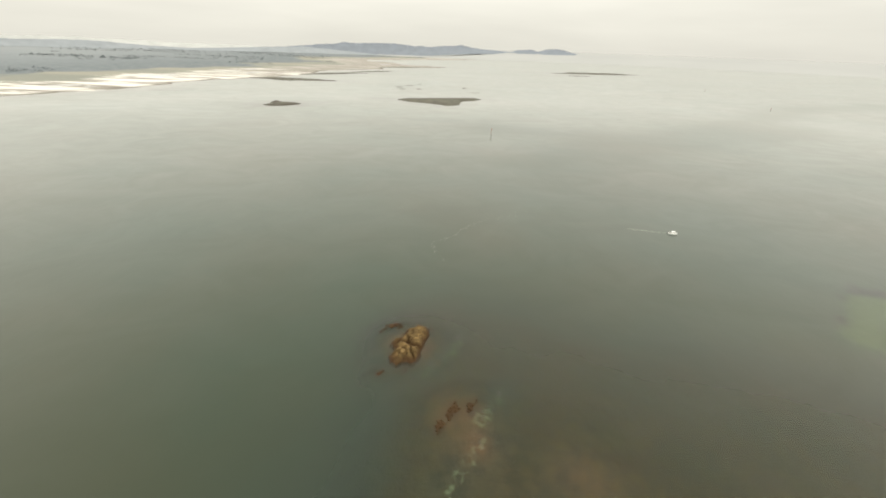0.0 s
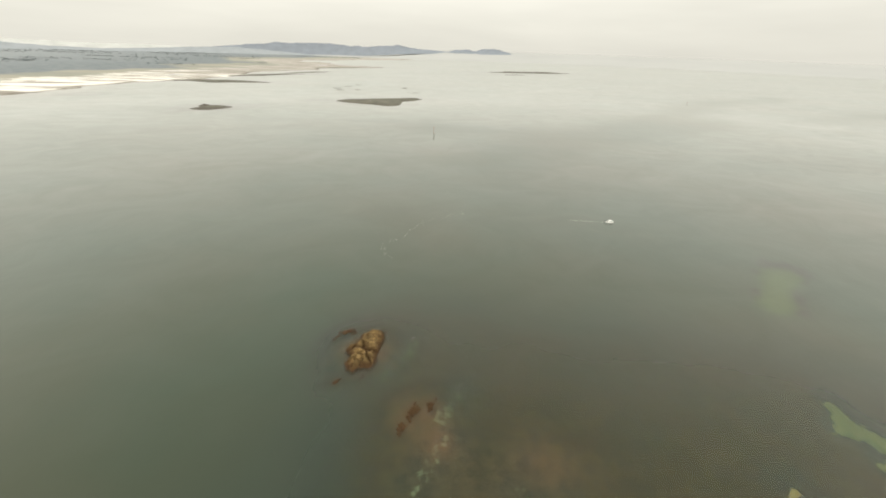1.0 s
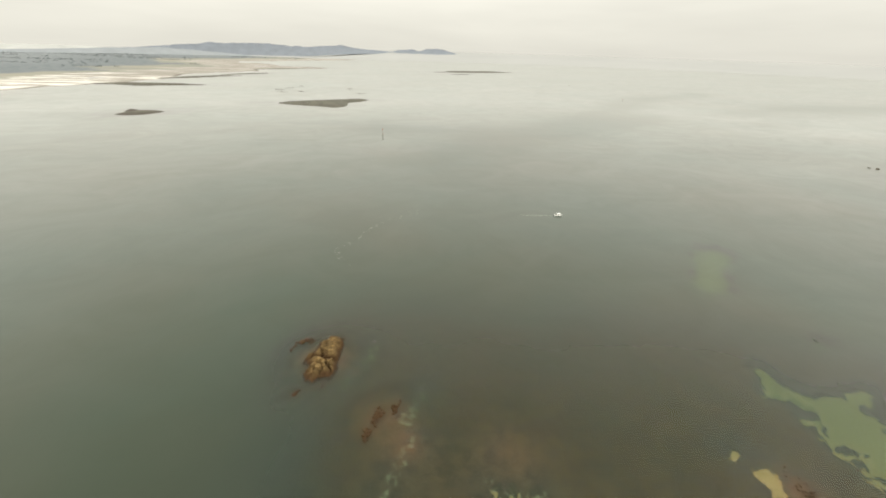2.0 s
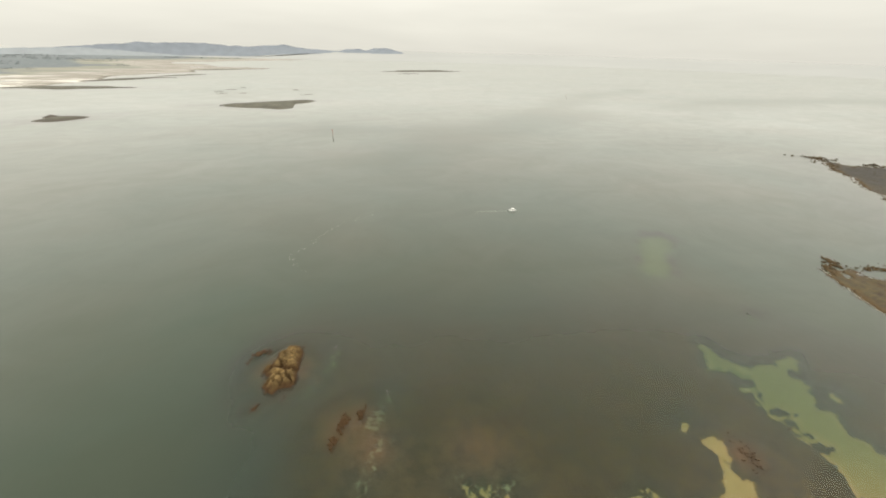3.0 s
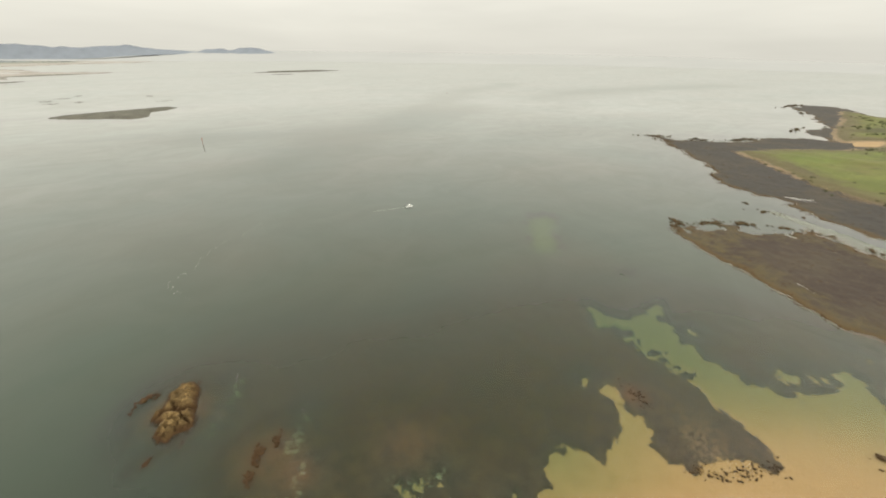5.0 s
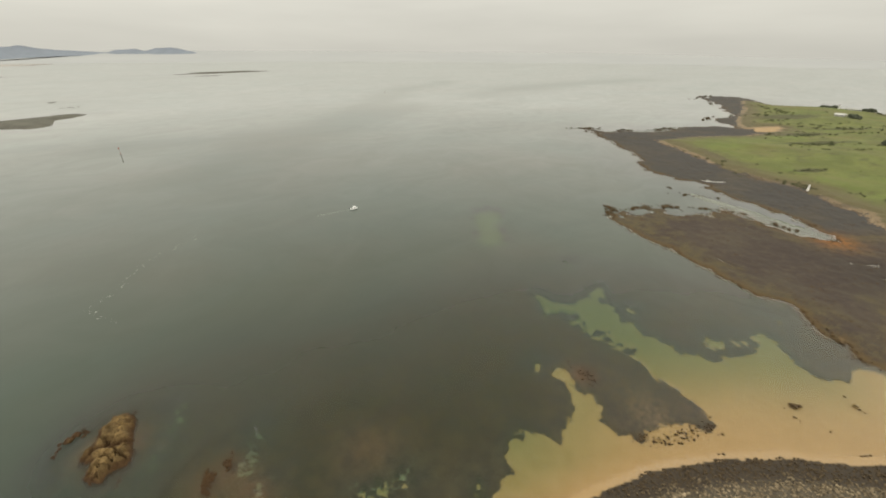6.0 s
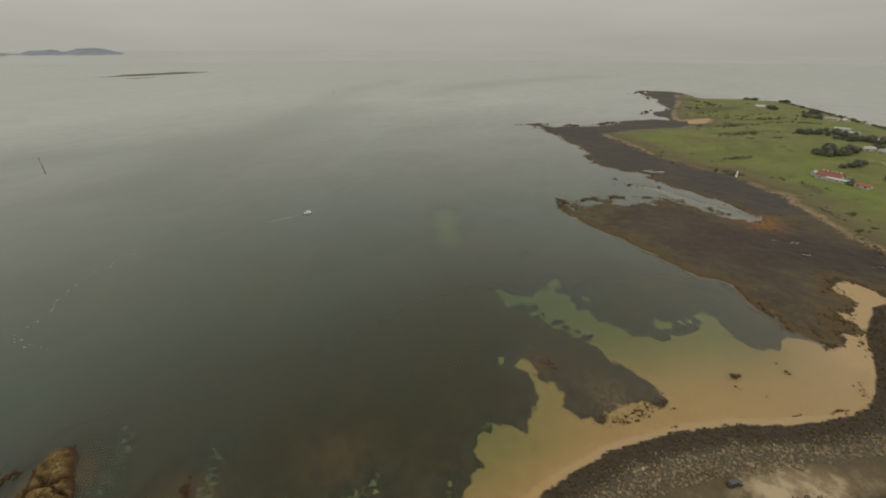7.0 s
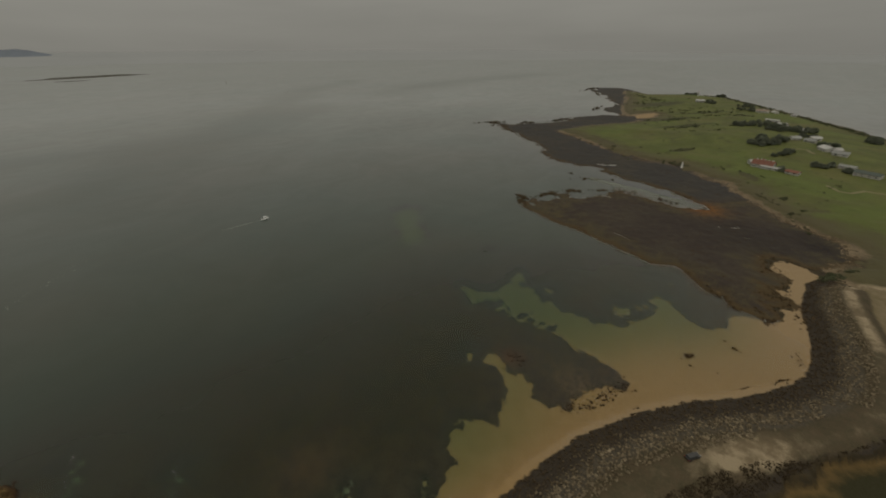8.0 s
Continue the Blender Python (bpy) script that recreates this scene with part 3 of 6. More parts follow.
    # dry bents along the shore, thinning out inland
    bents = k.span(k.math("ADD", k.attr("land"), k.math("MULTIPLY", k.math("SUBTRACT", k.noise(0.05, 6.0, p, 0.65), 0.5), 40.0)), 34.0, 9.0)
    turf = k.mix(k.math("MULTIPLY", bents, 0.85), turf, k.mix(k.span(fine, 0.35, 0.65), (0.072, 0.059, 0.031), (0.122, 0.098, 0.054)))
    turf = k.mix(k.math("MULTIPLY", k.span(k.noise(0.028, 7.0, p, 0.66), 0.5, 0.62), 0.5), turf, (0.092, 0.082, 0.036))
    turf = k.mix(k.math("MULTIPLY", edge("track", 2.0, 0.6), 0.7), turf, (0.26, 0.215, 0.13))
    col = k.mix(edge("land", 5.0, 1.2, k.span(k.attr("strand"), 0.0, 0.1, 4.0, -1.5)), col, turf)
    # causeway: wet rubble foot, gritty top, pale wheel-worn road
    col = k.mix(edge("padd", 1.0, 1.2), col, k.mix(k.span(mid, 0.35, 0.65), (0.16, 0.125, 0.062), (0.22, 0.17, 0.10)))
    foot = k.mix(k.span(fine, 0.35, 0.65), (0.030, 0.024, 0.018), (0.060, 0.046, 0.030))
    col = k.mix(edge("foot", 1.2), col, foot)
    col = k.mix(edge("upper", 6.0, 1.5), col, k.mix(k.span(fine, 0.35, 0.65), (0.054, 0.044, 0.030), (0.112, 0.092, 0.064)))
    grit = k.mix(k.span(mid, 0.35, 0.65), (0.088, 0.064, 0.036), (0.062, 0.051, 0.026))
    col = k.mix(edge("bank", 2.0, 0.8, 2.0), col, k.mix(k.math("MULTIPLY", k.span(fine, 0.5, 0.7), 0.5), grit, (0.125, 0.10, 0.064)))
    worn = k.mix(k.span(k.noise(0.16, 5.0, p, 0.7), 0.42, 0.58), (0.18, 0.135, 0.08), (0.33, 0.26, 0.165))
    col = k.mix(k.math("MULTIPLY", edge("road", 4.0, 1.2), k.span(k.math("ADD", k.attr("worn"), k.noise(0.16, 5.0, p, 0.65)), 0.55, 1.1, 0.06, 1.0)), col, worn)
    col = k.mix(edge("pond", 2.0, 0.8, -0.6), col, k.mix(k.span(mid, 0.35, 0.65), (0.15, 0.098, 0.036), (0.105, 0.07, 0.026)))
    col = k.mix(edge("pond", 3.0, 1.5, -3.4), col, (0.035, 0.032, 0.012))
    # mainland: bare tidal flats, pastures, woods
    lie = k.vec("MULTIPLY", p, (0.22, 1.0, 1.0))
    strip = k.noise(0.02, 6.0, lie, 0.65, 0.8)
    lane = k.n.new("ShaderNodeSeparateXYZ")
    k.put(lane.inputs[0], p)
    pale_sand = k.mix(k.span(k.math("ADD", lane.outputs[1], k.math("MULTIPLY", k.math("SUBTRACT", strip, 0.5), 2400.0)), 1350.0, 1750.0), (0.64, 0.615, 0.57), (0.33, 0.31, 0.285))
    flats = k.mix(k.span(strip, 0.46, 0.55), pale_sand, (0.225, 0.205, 0.178))
    col = k.mix(k.span(k.attr("main"), -15.0, 15.0), col, flats)
    # haze is mixed into the colours of the fields and woods
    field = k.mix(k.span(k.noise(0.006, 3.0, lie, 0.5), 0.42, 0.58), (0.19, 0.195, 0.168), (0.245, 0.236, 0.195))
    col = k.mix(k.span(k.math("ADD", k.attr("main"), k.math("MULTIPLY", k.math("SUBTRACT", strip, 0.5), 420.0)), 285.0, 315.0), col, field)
    hazed_wood = k.mix(k.span(k.noise(0.03, 5.0, p), 0.4, 0.6), (0.112, 0.130, 0.142), (0.150, 0.168, 0.178))
    # painted haze thickens inland, so the woods turn paler there
    hazed_wood = k.mix(k.span(k.attr("main"), 700.0, 1900.0), hazed_wood, (0.205, 0.222, 0.232))
    col = k.mix(k.span(k.math("ADD", k.attr("main"), k.math("MULTIPLY", k.math("SUBTRACT", k.noise(0.0035, 4.0, lie, 0.5), 0.5), 620.0)), 470.0, 510.0), col, hazed_wood)
    heath = k.mix(k.span(k.noise(0.06, 4.0, p), 0.4, 0.6), (0.074, 0.071, 0.056), (0.105, 0.099, 0.078))
    col = k.mix(k.span(k.attr("isle"), -3.0, 1.0), col, k.mix(k.span(k.attr("isle"), 1.0, 9.0), (0.06, 0.05, 0.04), heath))
    relief = k.math("ADD", k.math("MULTIPLY", fine, 0.5), k.math("MULTIPLY", mid, 1.0))
    return k.finish(col, k.span(fine, 0.3, 0.7, 0.7, 0.95), k.bump(relief, 0.45, 0.5), 0.0, 0.2)


def water_material():
    """Sky on the surface; below it light is taken up by the depth of water that it crosses."""
    k = Nodes("sea_water")
    p = k.place()
    depth = k.math("MAXIMUM", k.attr("depth"), 0.0)
    murk = k.math("MULTIPLY", depth, k.math("ADD", k.math("MULTIPLY", depth, 0.42), 1.0))
    let = k.n.new("ShaderNodeCombineXYZ")
    for i, rate in enumerate((-0.140, -0.082, -0.135)):
        k.put(let.inputs[i], k.math("POWER", math.e, k.math("MULTIPLY", murk, rate * 1.22)))
    through_it = k.n.new("ShaderNodeBsdfTransparent")
    k.put(through_it.inputs[0], let.outputs[0])
    body = k.n.new("ShaderNodeBsdfDiffuse")
    lost = k.vec("SUBTRACT", (1.0, 1.0, 1.0), let.outputs[0])
    silt = k.mix(k.span(k.noise(0.006, 4.0, p), 0.35, 0.65), (0.025, 0.042, 0.027), (0.035, 0.041, 0.023))
    brown = k.mix(k.span(k.noise(0.06, 6.0, p, 0.65), 0.4, 0.6), (0.035, 0.039, 0.017), (0.044, 0.041, 0.016))
    silt = k.mix(k.math("MULTIPLY", k.attr("weedy"), k.span(depth, 5.5, 1.5)), silt, brown)
    k.put(body.inputs[0], k.vec("MULTIPLY", lost, silt))
    under = k.n.new("ShaderNodeAddShader")
    k.put(under.inputs[0], through_it.outputs[0])
    k.put(under.inputs[1], body.outputs[0])
    # wind lanes: ruffled water between smooth slicks
    lane = k.span(k.noise(0.009, 4.0, k.vec("MULTIPLY", p, (0.45, 1.0, 1.0)), 0.55, 0.8), 0.4, 0.62)
    swell = k.noise(0.055, 3.0, k.vec("MULTIPLY", p, (1.0, 0.5, 1.0)))
    chop = k.noise(0.7, 3.0, k.vec("MULTIPLY", p, (1.0, 0.6, 1.0)))
    wave = k.math("ADD", k.math("MULTIPLY", swell, 0.9), k.math("MULTIPLY", chop, k.span(lane, 0.0, 1.0, 0.02, 0.06)))
    n = k.bump(wave, 0.10, 0.9)
    gloss = k.n.new("ShaderNodeBsdfGlossy")
    k.put(gloss.inputs["Color"], (0.97, 0.97, 0.97))
    k.put(gloss.inputs["Roughness"], k.span(lane, 0.0, 1.0, 0.34, 0.40))
    k.put(gloss.inputs["Normal"], n)
    fres = k.n.new("ShaderNodeFresnel")
    fres.inputs["IOR"].default_value = 1.34
    k.put(fres.inputs["Normal"], k.bump(swell, 0.10, 0.9))
    top = k.n.new("ShaderNodeMixShader")
    # tilted wave facets even out the mirror: more of it at middling angles, less at the horizon
    mirror = k.math("SUBTRACT", k.math("MULTIPLY", k.math("POWER", fres.outputs[0], 0.7), 0.75), 0.040, True)
    slick = k.noise(0.0045, 5.0, k.vec("MULTIPLY", p, (0.35, 1.0, 1.0)), 0.6, 1.0)
    mirror = k.math("MULTIPLY", k.math("MINIMUM", mirror, 0.43), k.span(slick, 0.35, 0.65, 0.97, 1.01))
    paw = k.noise(0.021, 6.0, k.vec("MULTIPLY", p, (0.7, 1.0, 1.0)), 0.62, 1.6)
    mirror = k.math("MULTIPLY", mirror, k.span(paw, 0.35, 0.65, 0.95, 1.05))
    mirror = k.math("MULTIPLY", mirror, k.span(k.math("MULTIPLY", k.attr("ruffled"), k.span(paw, 0.3, 0.6, 0.5, 1.0)), 0.0, 1.0, 1.0, 0.87))
    k.put(top.inputs[0], mirror)
    k.put(top.inputs[1], under.outputs[0])
    k.put(top.inputs[2], gloss.outputs[0])
    k.l.new(top.outputs[0], k.out.inputs[0])
    return k.mat


# ---- ground and sea: one sheet each, finest over the bay ----
XS = steps((-5600, -1500, 90), (-1500, -40, 13), (-40, 30, 2.2), (30, 300, 1.15), (300, 480, 1.7), (480, 900, 3.4), (900, 1400, 6), (1400, 5600, 110))
YS = steps((-2500, -300, 90), (-300, -120, 8), (-120, 105, 1.15), (105, 170, 1.8), (170, 330, 3.4), (330, 760, 13), (760, 2600, 13), (2600, 4500, 40), (4500, 5600, 90))
GX, GY = np.meshgrid(XS, YS)
GZ, KINDS = survey(GX, GY)
ground_mesh, _ = sheet("ground", XS, YS, GZ)
KINDS["mats"] = np.where(KINDS["mats"] > 1, np.maximum(1, KINDS["mats"] - 16 * np.exp(-((GX - 292) ** 2 + (GY - 92) ** 2) / 1800)), KINDS["mats"])
for key in ("sand", "reef", "land", "bank", "road", "padd", "main", "isle", "pond", "mats", "mud"):
    store(ground_mesh, key, KINDS[key])
INLAND = (KINDS["padd"] > -9) | (KINDS["bank"] < 1) & (along(BANK_TOP[:15], GX, GY) > 4 - KINDS["bank"]) & (GX < 165)
store(ground_mesh, "foot", np.where(KINDS["padd"] > -9, np.minimum(KINDS["bank"] + 1.0, 2.0), np.where(INLAND, np.minimum(KINDS["bank"] + 14, -KINDS["pond"] - 1), KINDS["bank"] + 14.5)))
store(ground_mesh, "upper", np.where(INLAND, -5.0, KINDS["bank"] + 7.0))
store(ground_mesh, "shoal", sum(np.exp(-((GX - a) ** 2 + (GY - b) ** 2) / (2 * r * r)) for a, b, r in ((-13, 130, 9), (7, 96, 8), (120, 44, 4), (12, 84, 4))) + 0.45 * np.exp(-((GX - 44) ** 2 + (GY - 74) ** 2) / 130))
store(ground_mesh, "fleck", np.exp(-(np.minimum(np.minimum(along(REEF_PALE[0], GX, GY), along(REEF_PALE[1], GX, GY)), along(REEF_PALE[2], GX, GY)) / 4.5) ** 2))
store(ground_mesh, "worn", 1.1 * np.exp(-(turned(GX, GY, 114, -35, -45)[0] / 13) ** 2 - (turned(GX, GY, 114, -35, -45)[1] / 7) ** 2) + 0.6 * smooth(186, 206, GX))
store(ground_mesh, "muck", 0.85 * np.exp(-turned(GX, GY, 311, -76, 25)[0] ** 2 / 700 - turned(GX, GY, 311, -76, 25)[1] ** 2 / 180) + 0.5 * np.exp(-turned(GX, GY, 300, -38, 60)[0] ** 2 / 1400 - turned(GX, GY, 300, -38, 60)[1] ** 2 / 500))
store(ground_mesh, "track", 1.3 - np.minimum(np.minimum(along(TRACKS[0], GX, GY), along(TRACKS[1], GX, GY)), along(TRACKS[2], GX, GY)))
store(ground_mesh, "scrubby", sum(np.exp(-turned(GX, GY, a, b, d)[0] ** 2 / (2 * u * u) - turned(GX, GY, a, b, d)[1] ** 2 / (2 * v * v)) for a, b, d, u, v in ((770, 62, -40, 42, 13), (700, 32, -45, 45, 7), (858, 12, -60, 32, 6), (960, 100, -40, 50, 25), (476, 24, 75, 13, 3.5), (530, 22, -35, 16, 5), (836, -38, -60, 14, 5), (451, -40, 30, 12, 4), (545, 108, 42, 30, 5))))
store(ground_mesh, "bare", 0.75 * np.exp(-turned(GX, GY, 124, 28, 55)[0] ** 2 / (2 * 20 * 20) - turned(GX, GY, 124, 28, 55)[1] ** 2 / (2 * 8 * 8)) + np.exp(-turned(GX, GY, 117, 14, 45)[0] ** 2 / (2 * 17 * 17) - turned(GX, GY, 117, 14, 45)[1] ** 2 / (2 * 8 * 8)))
store(ground_mesh, "rust", np.exp(-((GX - 345) ** 2 / (2 * 10 * 10) + (GY + 12) ** 2 / (2 * 8 * 8))))
store(ground_mesh, "dry", np.maximum(smooth(222, 250, GX) * smooth(-14, -34, GY) * smooth(420, 380, GX), smooth(-0.10, 0.06, GZ) * smooth(60, 100, GX) * smooth(420, 380, GX)) + 0.8 * smooth(700, 740, GX))
store(ground_mesh, "inlet", smooth(-8, 6, -KINDS["land"]))
store(ground_mesh, "strand", np.clip(0.35 + 0.5 * rough(GX, GY, 40, 3, 95) + np.exp(-((GX - 405) ** 2 + (GY + 38) ** 2) / 900) + np.exp(-((GX - 820) ** 2 + (GY - 100) ** 2) / 1500), 0, 1) * smooth(14, 45, along(FAR_SHORE, GX, GY)))
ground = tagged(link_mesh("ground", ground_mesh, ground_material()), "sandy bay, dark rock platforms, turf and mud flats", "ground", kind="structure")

WX, WY = XS[::2], YS[::2]
WZ = GZ[::2, ::2]
low = np.minimum(np.minimum(WZ[:-1, :-1], WZ[1:, :-1]), np.minimum(WZ[:-1, 1:], WZ[1:, 1:])) < 0.35
water_mesh, used = sheet("water", WX, WY, np.zeros(WZ.shape), low)
store(water_mesh, "depth", -WZ.reshape(-1)[used])
WS = KINDS["sand"][::2, ::2].reshape(-1)[used]
WA, WB = np.meshgrid(WX, WY)
WA, WB = WA.reshape(-1)[used], WB.reshape(-1)[used]
store(water_mesh, "weedy", smooth(-2.5, -6, WS) * smooth(260, 190, np.hypot(WA - 90, WB - 30)) * smooth(-25, 0, WA) * (1 - np.exp(-(np.minimum(along(REEF_PALE[0], WA, WB), along(REEF_PALE[1], WA, WB)) / 7) ** 2)))
LANES = [(((130, 420), (190, 480), (290, 560), (470, 720), (760, 960), (1150, 1150)), 55), (((60, 640), (160, 600), (330, 560), (640, 720)), 45), (((900, 760), (1300, 800), (1900, 700)), 90)]
store(water_mesh, "ruffled", np.clip(sum(np.exp(-(along(line, WA + 30 * rough(WA, WB, 120, 3, 97), WB + 30 * rough(WA, WB, 120, 3, 98), 400) / wide) ** 2) for line, wide in LANES), 0, 1))
sea = water_material()
water = tagged(link_mesh("water", water_mesh, sea), "calm grey-green sea under an overcast sky", "water", kind="structure")


# ---- distance ----
def far_sea():
    """The sea past the ground's rim, drawn up to the horizon's height."""
    bm = bmesh.new()
    rows = []
    for i in range(61):
        a = radians(-27 + i * 2.2)
        b = np.array(-27 + i * 2.2)
        top = 110 + 5300 * math.tan(radians(-0.28 - 0.5 * float(smooth(55, 100, b)) - 0.87 * float(smooth(8, -2, b))))
        rows.append([bm.verts.new((math.sin(a) * r, math.cos(a) * r, z)) for r, z in ((4250, -0.02), (4700, 0.42 * top), (5300, top))])
    for a, b in zip(rows[:-1], rows[1:]):
        for j in range(2):
            bm.faces.new((a[j], b[j], b[j + 1], a[j + 1])).smooth = True
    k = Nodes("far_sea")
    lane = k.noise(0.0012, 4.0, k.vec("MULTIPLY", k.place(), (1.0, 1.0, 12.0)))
    # pale grey base colour stands in for haze and the reflected sky
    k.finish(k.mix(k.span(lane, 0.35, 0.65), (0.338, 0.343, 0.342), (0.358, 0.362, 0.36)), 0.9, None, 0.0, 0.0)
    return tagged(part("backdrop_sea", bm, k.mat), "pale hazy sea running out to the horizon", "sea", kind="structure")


def far_ridge(name, label, radius, profile, base, tone, seed, low=False):
    """A hill range: bearing and top height given at a few places, worn by noise, falling to its foot in front."""
    az, top = [p[0] for p in profile], [p[1] for p in profile]
    bm = bmesh.new()
    rows = []
    count = 220
    for i in range(count + 1):
        b = az[0] + (az[-1] - az[0]) * i / count
        h = float(np.interp(b, az, top))
        foot = min(base * float(smooth(-6, 6, np.array(b))) if low else base, h - 2)
        h = foot + (h - foot) * (1 + 0.07 * float(rough(np.array(b * 1.0), np.array(0.0), 0.9, 4, seed)))
        row = []
        for j in range(7):
            s = j / 6
            r = radius * (1 - 0.035 * (1 - s)) + 14 * float(rough(np.array(b * 1.0), np.array(s * 3), 0.7, 3, seed + 5))
            z = foot - 3 + (h - foot + 3) * (s ** 1.4) * (1 + 0.15 * (1 - s) * float(rough(np.array(b), np.array(s * 4), 0.8, 3, seed + 9)))
            row.append(bm.verts.new((math.sin(radians(b)) * r, math.cos(radians(b)) * r, z)))
        rows.append(row)
    for p, q in zip(rows[:-1], rows[1:]):
        for j in range(6):
            bm.faces.new((p[j], q[j], q[j + 1], p[j + 1])).smooth = True
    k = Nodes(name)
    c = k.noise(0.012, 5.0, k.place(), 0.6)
    # distance haze is painted into the tone, paler for the further ranges
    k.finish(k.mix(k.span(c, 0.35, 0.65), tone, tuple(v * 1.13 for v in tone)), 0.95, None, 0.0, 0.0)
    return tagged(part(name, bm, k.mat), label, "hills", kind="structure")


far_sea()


def tops(radius, rows):
    return [(b, 110 + radius * math.tan(radians(e))) for b, e in rows]


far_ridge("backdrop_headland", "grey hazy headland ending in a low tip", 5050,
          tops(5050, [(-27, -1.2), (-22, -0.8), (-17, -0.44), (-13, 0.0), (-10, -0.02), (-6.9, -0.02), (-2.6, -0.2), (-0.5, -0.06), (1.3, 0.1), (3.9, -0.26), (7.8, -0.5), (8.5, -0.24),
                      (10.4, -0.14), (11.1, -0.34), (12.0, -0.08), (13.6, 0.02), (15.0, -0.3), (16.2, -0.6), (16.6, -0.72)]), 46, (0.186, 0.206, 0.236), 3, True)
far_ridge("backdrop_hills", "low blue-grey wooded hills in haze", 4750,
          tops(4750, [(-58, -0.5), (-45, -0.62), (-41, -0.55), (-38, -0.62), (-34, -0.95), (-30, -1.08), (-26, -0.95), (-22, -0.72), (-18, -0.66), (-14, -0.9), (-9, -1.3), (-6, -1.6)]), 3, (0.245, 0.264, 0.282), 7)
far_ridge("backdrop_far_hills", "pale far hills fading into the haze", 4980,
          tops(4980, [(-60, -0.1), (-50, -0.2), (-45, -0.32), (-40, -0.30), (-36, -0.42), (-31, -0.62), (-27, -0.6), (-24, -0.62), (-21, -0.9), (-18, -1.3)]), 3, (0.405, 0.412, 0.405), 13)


# ---- materials of the things ----
def rock_material(name, dry, dry_light, wet, line=0.9, soft=0.7):
    """Stone that is dark and weed-grown below the tide line and weathered above it."""
    k = Nodes(name)
    p = k.place()
    big, small = k.noise(0.5, 4.0, p), k.noise(3.2, 5.0, p, 0.6)
    top = k.mix(k.span(k.math("ADD", k.math("MULTIPLY", big, 0.55), k.math("MULTIPLY", small, 0.45)), 0.4, 0.62), dry, dry_light)
    rnd = k.n.new("ShaderNodeObjectInfo").outputs["Random"]
    isl = k.n.new("ShaderNodeNewGeometry").outputs["Random Per Island"]
    hue = k.n.new("ShaderNodeHueSaturation")
    k.put(hue.inputs["Color"], top)
    k.put(hue.inputs["Value"], k.math("ADD", k.span(rnd, 0.0, 1.0, 0.32, 0.62), k.span(isl, 0.0, 1.0, 0.30, 0.62)))
    split = k.n.new("ShaderNodeSeparateXYZ")
    k.put(split.inputs[0], p)
    tide = k.math("ADD", split.outputs[2], k.math("MULTIPLY", k.math("SUBTRACT", k.noise(0.22, 5.0, p, 0.65), 0.5), 2.4))
    weed = k.mix(small, wet, tuple(v * 1.7 for v in wet))
    col = k.mix(k.span(tide, line - soft, line + soft), weed, hue.outputs[0])
    return k.finish(col, 0.9, k.bump(small, 0.6, 0.25), 0.0, 0.2)


GOLD_ROCK = rock_material("golden_rock", (0.066, 0.042, 0.015), (0.205, 0.138, 0.058), (0.036, 0.019, 0.007), 1.15, 0.8)
BAY_ROCK = rock_material("weedy_rock", (0.075, 0.050, 0.024), (0.125, 0.088, 0.046), (0.040, 0.025, 0.012), 0.6, 0.5)
REEF_ROCK = rock_material("reef_rock", (0.052, 0.040, 0.024), (0.088, 0.066, 0.036), (0.044, 0.027, 0.010), 0.7, 0.5)
SKERRY = rock_material("skerry_rock", (0.15, 0.14, 0.122), (0.19, 0.178, 0.155), (0.13, 0.12, 0.105))
WALL_ROCK = rock_material("wall_rock", (0.15, 0.113, 0.067), (0.30, 0.24, 0.155), (0.048, 0.034, 0.019), 2.3, 0.5)
SHINGLE = rock_material("tan_shingle", (0.15, 0.105, 0.06), (0.36, 0.27, 0.165), (0.07, 0.05, 0.03), 0.4, 0.5)
WHITE_WALL = plain_material("white_render", (0.42, 0.41, 0.38), (0.55, 0.53, 0.49), 0.4, 0.85)
GREY_WALL = plain_material("grey_weatherboard", (0.34, 0.33, 0.30), (0.44, 0.42, 0.38), 0.4, 0.8)
RED_TILE = plain_material("red_roof", (0.165, 0.070, 0.047), (0.235, 0.105, 0.070), 0.5, 0.8)
PALE_IRON = plain_material("pale_roof", (0.36, 0.355, 0.335), (0.48, 0.465, 0.435), 0.4, 0.5)
GREY_IRON = plain_material("grey_roof", (0.24, 0.24, 0.225), (0.33, 0.325, 0.30), 0.4, 0.55)
TAN_ROOF = plain_material("tan_roof", (0.26, 0.20, 0.155), (0.34, 0.265, 0.21), 0.4, 0.7)
DARK_IRON = plain_material("dark_green_roof", (0.060, 0.074, 0.062), (0.085, 0.098, 0.085), 0.4, 0.55)
DARK_GLASS = plain_material("dark_window", (0.02, 0.022, 0.025), (0.035, 0.038, 0.04), 1.0, 0.12, 0.0, 0.5)
PAINT = plain_material("white_paint", (0.66, 0.65, 0.62), (0.78, 0.77, 0.74), 1.5, 0.5)
GEL = plain_material("white_gelcoat", (0.70, 0.70, 0.68), (0.82, 0.82, 0.80), 1.5, 0.3, 0.02, 0.5)
RED_PAINT = plain_material("red_paint", (0.26, 0.045, 0.03), (0.36, 0.07, 0.045), 1.5, 0.6)
PILE = plain_material("tarred_timber", (0.10, 0.09, 0.08), (0.15, 0.135, 0.115), 1.2, 0.85, 0.3)
BLACK = plain_material("black_rubber", (0.016, 0.016, 0.016), (0.03, 0.03, 0.03), 4.0, 0.8)
